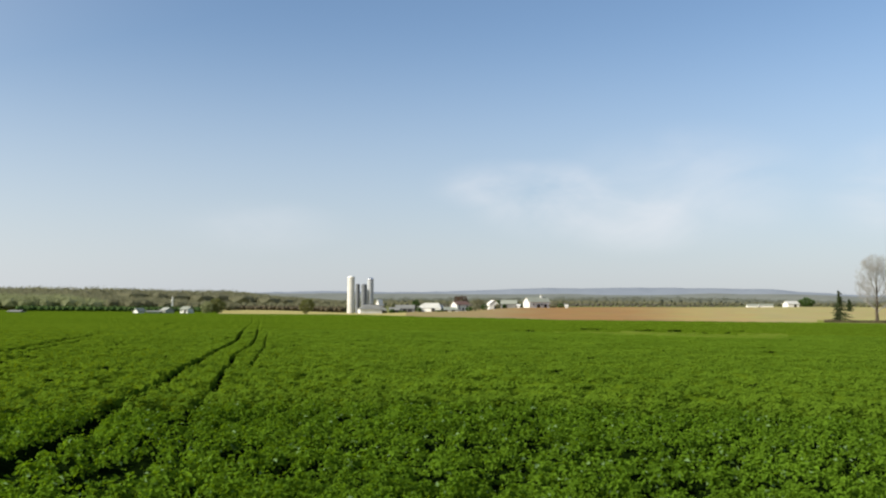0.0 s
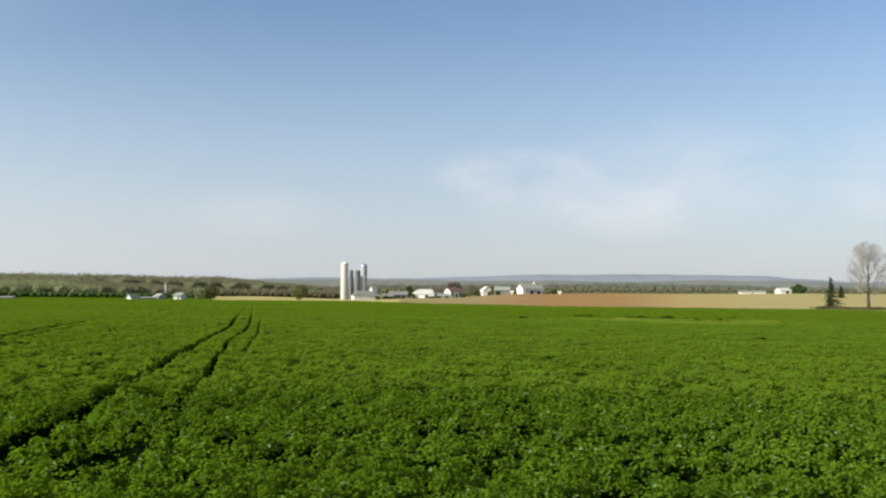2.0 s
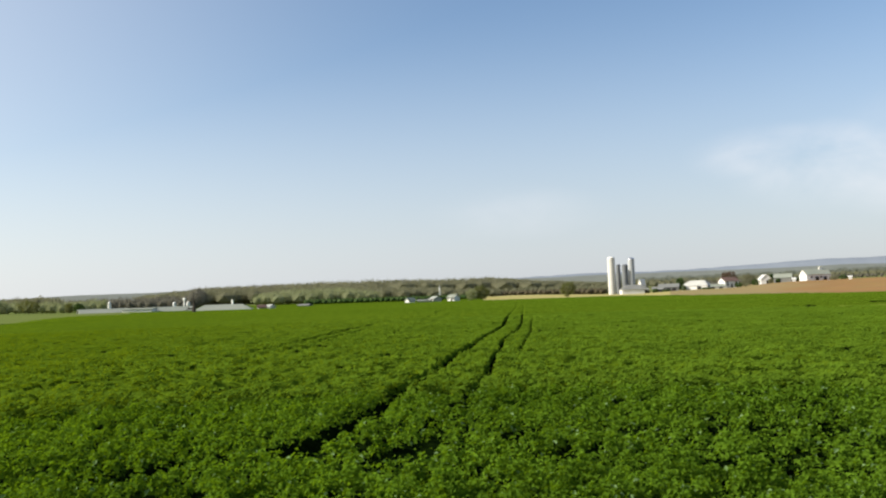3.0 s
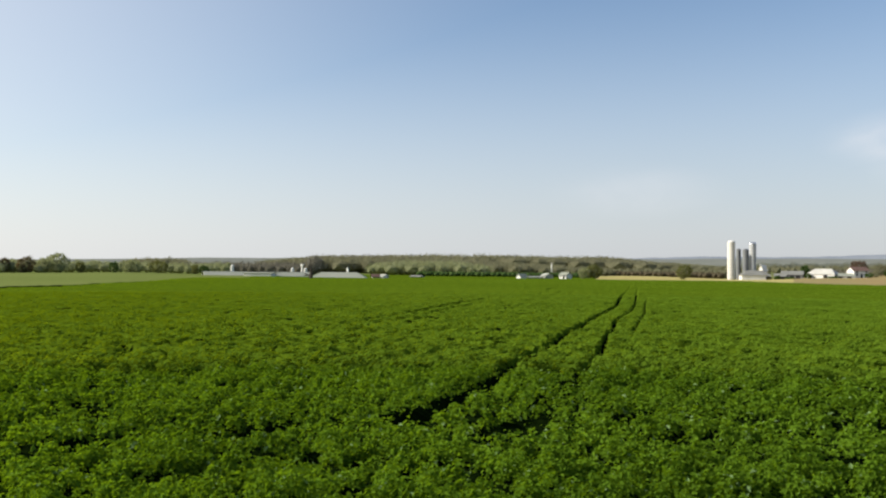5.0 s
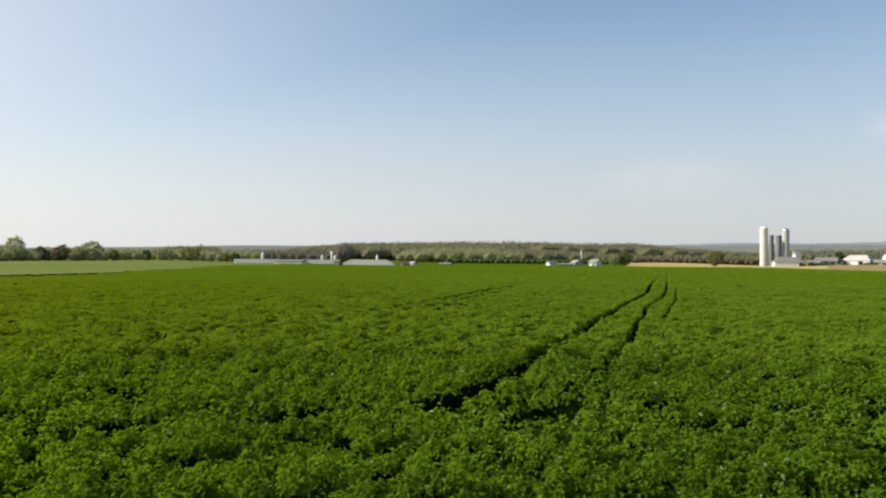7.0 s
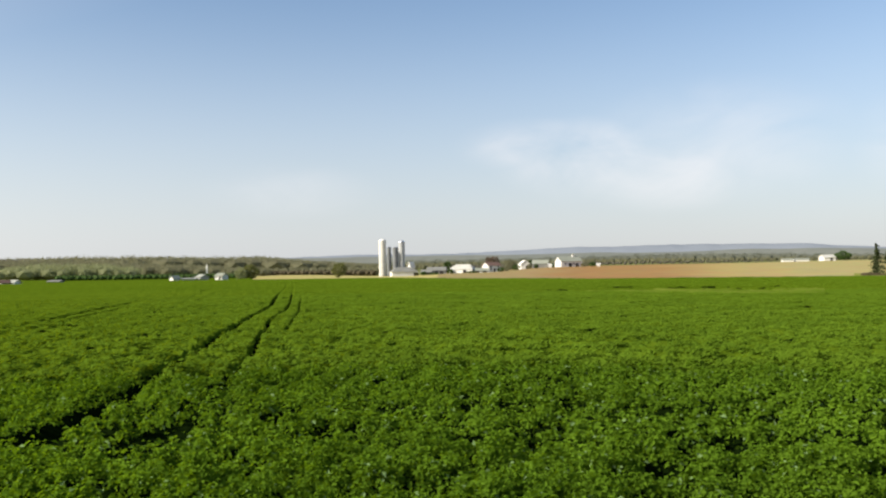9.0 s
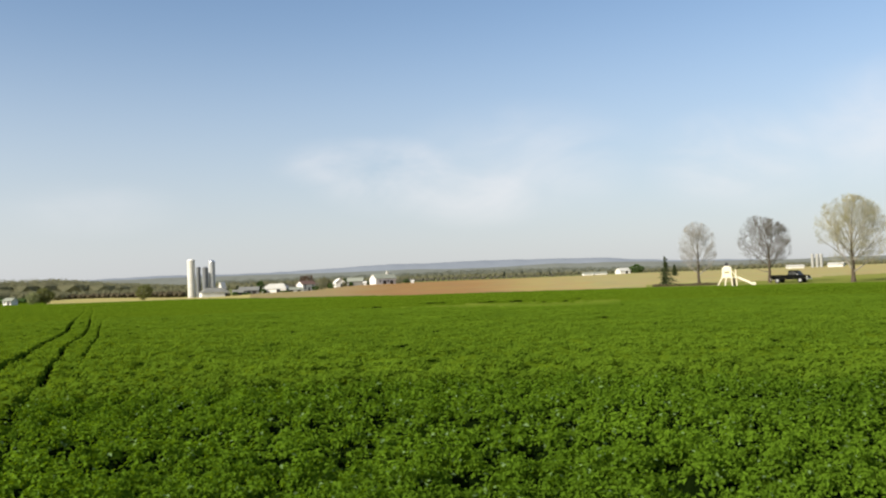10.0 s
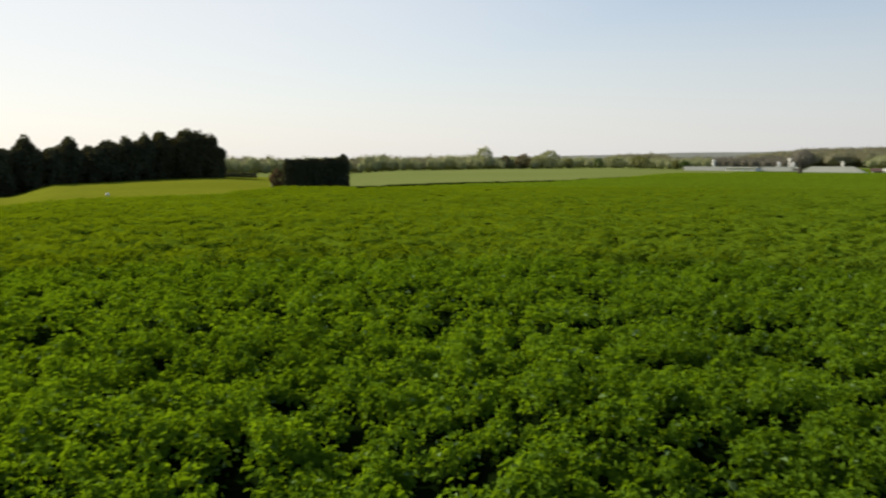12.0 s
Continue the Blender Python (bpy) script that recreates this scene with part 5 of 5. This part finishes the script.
# dark row of trees beyond the slope
for i, (az, el, half, shape) in enumerate([(-84.2, 1.25, 1.2, "round"), (-82.4, 1.05, 0.95, "round"), (-80.7, 1.32, 0.78, "round"), (-79.2, 0.88, 0.6, "round"), (-78.4, 1.38, 0.7, "round"), (-76.95, 1.05, 0.7, "round"), (-76.1, 1.28, 0.7, "round"),
                                          (-74.9, 1.48, 0.6, "round"), (-74.0, 1.60, 0.6, "round"), (-73.0, 1.84, 0.7, "round"), (-71.9, 1.86, 0.8, "round"), (-71.15, 2.10, 0.9, "round"), (-70.4, 1.80, 0.75, "round")]):
    d = 80 + (az + 84.2) * 1.5
    tall = tree_top(az, d, el)
    leafy("dark_tree", at(az, d), deg_w(d, 2.3 * half), 3.6, tall, "dark evergreen tree in a dense row", "tree", CEDAR if i < 9 else DARK_LEAF, 100 + i, 5200, 0.24, shape, "row of dark trees", -0.3)
    leafy("dark_tree", at(az + 0.3, d + 2.5), deg_w(d, 2.6 * half), 3.2, tall * 0.80, "dark evergreen tree in a dense row", "tree", CEDAR, 130 + i, 4200, 0.24, "column", "row of dark trees", -0.3)
# low dark hedge that runs on from the row
for i, az in enumerate(np.linspace(-69.2, -67.4, 6)):
    leafy("hedge_bush", at(float(az), 130), 1.2, 1.2, 0.75, "low dark clipped hedge bush", "shrub", CEDAR, 170 + i, 500, 0.14, "round", "low hedge", -0.2)
bm = bmesh.new()
bmesh.ops.create_icosphere(bm, subdivisions=2, radius=0.11)
toy = thing("ball", at(-76.3, 53.5, 0, 0.10), "small pale ball lying in the grass", "ball")
part("shell", bm, WHITE, toy)

# lone dead trunk by the sheds
ob = thing("dead_trunk", at(-32.95, 175), "dark bare broken trunk in the crop", "tree")
bm = bmesh.new()
tube(bm, (0, 0, -0.2), (0.05, 0, 1.4), 0.46, 0.28, 8)
tube(bm, (0.05, 0, 1.3), (-0.08, 0, 4.0), 0.22, 0.06, 7)
part("trunk", bm, OLD_POST, ob)
for base, tip, thick in (((0, 0, 0.9), (-1.4, 0.1, 0.8), 0.18), ((-0.5, 0, 0.85), (-1.3, 0.1, 1.25), 0.10), ((0.05, 0, 1.2), (0.7, 0.1, 2.3), 0.16), ((0.05, 0, 0.6), (0.55, 0.1, 1.3), 0.20)):
    bm = bmesh.new()
    tube(bm, base, tip, thick, thick * 0.4, 6)
    part("branch", bm, OLD_POST, ob)


# ---------------------------------------------------------------- playset
def playset(m):
    ob = thing("playset", m, "cream vinyl swing-set tower with a slide on the lawn", "playset")
    for sx in (-1, 1):
        for sy in (-1, 1):
            bm = bmesh.new()
            tube(bm, (-1.45 if sx < 0 else 0.75, sy * 0.9, -0.1), (sx * 0.62, sy * 0.6, 1.55), 0.09, 0.09, 8)
            part("leg", bm, CREAM, ob)
    bm = bmesh.new()
    box(bm, 1.45, 1.4, 0.12, (0, 0, 1.3))
    box(bm, 0.75, 1.0, 0.10, (1.05, 0, 1.3))
    part("deck", bm, CREAM, ob)
    for x, y, w, d in ((0, -0.66, 1.35, 0.06), (0, 0.66, 1.35, 0.06), (-0.68, 0, 0.06, 1.26)):
        bm = bmesh.new()
        box(bm, w, d, 0.55, (x, y, 1.42))
        box(bm, w, d, 0.45, (x, y, 2.25))
        for s in (-1, 1):
            box(bm, w * 0.22 if w > d else w, d if w > d else d * 0.22, 0.28, (x + (s * w * 0.39 if w > d else 0), y + (0 if w > d else s * d * 0.39), 1.97))
        part("side_panel", bm, CREAM, ob)
    bm = bmesh.new()
    bmesh.ops.create_cone(bm, cap_ends=True, segments=4, radius1=1.1, radius2=0.36, depth=0.42, matrix=Matrix.Translation((0, 0, 2.9)) @ Matrix.Rotation(radians(45), 4, "Z"))
    part("roof", bm, CREAM, ob)
    bm = bmesh.new()
    bmesh.ops.create_cone(bm, cap_ends=True, segments=10, radius1=0.42, radius2=0.1, depth=0.5, matrix=Matrix.Translation((0, 0, 3.36)))
    part("finial", bm, DARK, ob, "dark pointed roof cap")
    for sy in (-1, 1):
        bm = bmesh.new()
        tube(bm, (-0.35, sy * 0.8, -0.1), (-0.1, sy * 0.6, 1.4), 0.08, 0.08, 8)
        part("brace", bm, CREAM, ob)
        bm = bmesh.new()
        tube(bm, (1.4, sy * 0.45, -0.1), (1.25, sy * 0.45, 2.55), 0.08, 0.08, 8)
        part("post", bm, CREAM, ob)
        bm = bmesh.new()
        tube(bm, (1.3, sy * 0.45, 1.5), (0.7, sy * 0.45, 2.35), 0.05, 0.05, 6)
        part("handrail", bm, CREAM, ob)
    bm = bmesh.new()
    box(bm, 0.34, 0.9, 1.3, (1.0, 0.1, 0.0))
    part("climbing_wall", bm, OLD_POST, ob, "dark climbing panel under the slide deck")
    for i in range(5):
        bm = bmesh.new()
        tube(bm, (1.37 - 0.02 * i, -0.45, 0.2 + 0.26 * i), (1.37 - 0.02 * i, 0.45, 0.2 + 0.26 * i), 0.035, 0.035, 6)
        part("rung", bm, CREAM, ob)
    bm = bmesh.new()
    a = math.atan2(1.3, 2.6)
    r = Matrix.Rotation(a, 4, "Y")
    box(bm, 2.75, 0.5, 0.07, (2.30, 0, 0.80), r)
    box(bm, 0.6, 0.5, 0.07, (3.75, 0, 0.16))
    slide = part("slide", bm, CREAM, ob)
    for s in (-1, 1):
        bm = bmesh.new()
        box(bm, 2.75, 0.07, 0.30, (2.30, s * 0.27, 0.80), r)
        box(bm, 0.6, 0.07, 0.38, (3.75, s * 0.27, 0.16))
        part("side_rail", bm, CREAM, slide)
    bm = bmesh.new()
    tube(bm, (3.9, 0, -0.1), (3.9, 0, 0.2), 0.1, 0.1, 8)
    part("foot", bm, CREAM, slide)
    return ob


playset(at(28.15, 139, 0) @ Matrix.Scale(1.0, 4))


# ---------------------------------------------------------------- pickup
def extrude_profile(pts, half, bevel=0.05):
    """A side profile (x, z) drawn out to both sides."""
    bm = bmesh.new()
    rows = [[bm.verts.new((x, s * half, z)) for x, z in pts] for s in (-1, 1)]
    bm.faces.new(rows[0]), bm.faces.new(rows[1][::-1])
    for i in range(len(pts)):
        j = (i + 1) % len(pts)
        bm.faces.new((rows[0][i], rows[1][i], rows[1][j], rows[0][j]))
    bmesh.ops.recalc_face_normals(bm, faces=bm.faces)
    bmesh.ops.bevel(bm, geom=bm.edges[:], offset=bevel, segments=2, affect="EDGES")
    return bm


def pickup(m):
    ob = thing("pickup_truck", m, "black pickup truck parked on the lawn", "truck")
    body = part("body", extrude_profile([(-2.75, 0.55), (2.7, 0.5), (2.75, 0.95), (2.6, 1.12), (1.6, 1.2), (-0.15, 1.2), (-0.15, 0.85), (-2.7, 0.85)], 0.92), TRUCK, ob)
    for s in (-1, 1):
        part("bed_side", extrude_profile([(-2.75, 0.8), (-0.15, 0.8), (-0.15, 1.25), (-2.75, 1.25)], 0.06, 0.02), TRUCK, ob).location = (0, s * 0.86, 0)
    bm = bmesh.new()
    box(bm, 0.08, 1.7, 0.5, (-2.72, 0, 0.75))
    part("tailgate", bm, TRUCK, ob)
    cab = part("cab", extrude_profile([(-0.15, 1.15), (1.7, 1.15), (1.15, 1.86), (0.9, 1.93), (0.05, 1.93), (-0.1, 1.84)], 0.80, 0.06), TRUCK, ob)
    for s in (-1, 1):
        for x0, x1, tag in ((0.02, 0.45, 0), (0.52, 1.35, 1)):
            bm = bmesh.new()
            y = s * 0.81
            top = (x1 - 0.30) if tag else x1
            vs = [bm.verts.new(c) for c in ((x0, y, 1.25), (x1, y, 1.25), (top, y, 1.72), (x0, y, 1.72))]
            f = bm.faces.new(vs)
            ext = bmesh.ops.extrude_face_region(bm, geom=[f])
            for v in ext["geom"]:
                if isinstance(v, bmesh.types.BMVert):
                    v.co.y += s * 0.012
            part("side_window", bm, GLASS, cab)
        bm = bmesh.new()
        box(bm, 0.12, 0.2, 0.16, (1.4, s * 0.98, 1.25))
        part("mirror", bm, CHROME, cab)
    bm = bmesh.new()
    box(bm, 0.78, 1.45, 0.03, (1.47, 0, 1.49), Matrix.Rotation(radians(52), 4, "Y"))
    part("windscreen", bm, GLASS, cab)
    bm = bmesh.new()
    box(bm, 0.16, 1.8, 0.2, (2.82, 0, 0.45))
    part("bumper", bm, CHROME, ob)
    bm = bmesh.new()
    box(bm, 0.06, 1.1, 0.28, (2.76, 0, 0.75))
    part("grille", bm, DARK, ob)
    for s in (-1, 1):
        bm = bmesh.new()
        box(bm, 0.07, 0.34, 0.24, (2.76, s * 0.72, 0.78))
        part("headlight", bm, LAMP, ob)
    bm = bmesh.new()
    box(bm, 0.14, 1.8, 0.18, (-2.85, 0, 0.5))
    part("rear_bumper", bm, CHROME, ob)
    for x in (-1.75, 1.8):
        for s in (-1, 1):
            bm = bmesh.new()
            bmesh.ops.create_cone(bm, cap_ends=True, segments=22, radius1=0.40, radius2=0.40, depth=0.26, matrix=Matrix.Translation((x, s * 0.86, 0.39)) @ Matrix.Rotation(radians(90), 4, "X"))
            bmesh.ops.bevel(bm, geom=[e for e in bm.edges if len(e.link_faces) == 2 and max(len(f.verts) for f in e.link_faces) > 4], offset=0.05, segments=2, affect="EDGES")
            w = part("wheel", bm, RUBBER, ob, "black tyre with a bright rim")
            bm = bmesh.new()
            bmesh.ops.create_cone(bm, cap_ends=True, segments=16, radius1=0.24, radius2=0.2, depth=0.05, matrix=Matrix.Translation((x, s * 0.995, 0.39)) @ Matrix.Rotation(radians(-90 * s), 4, "X"))
            part("rim", bm, CHROME, w)
    return ob


pickup(at(31.85, 147, -22))
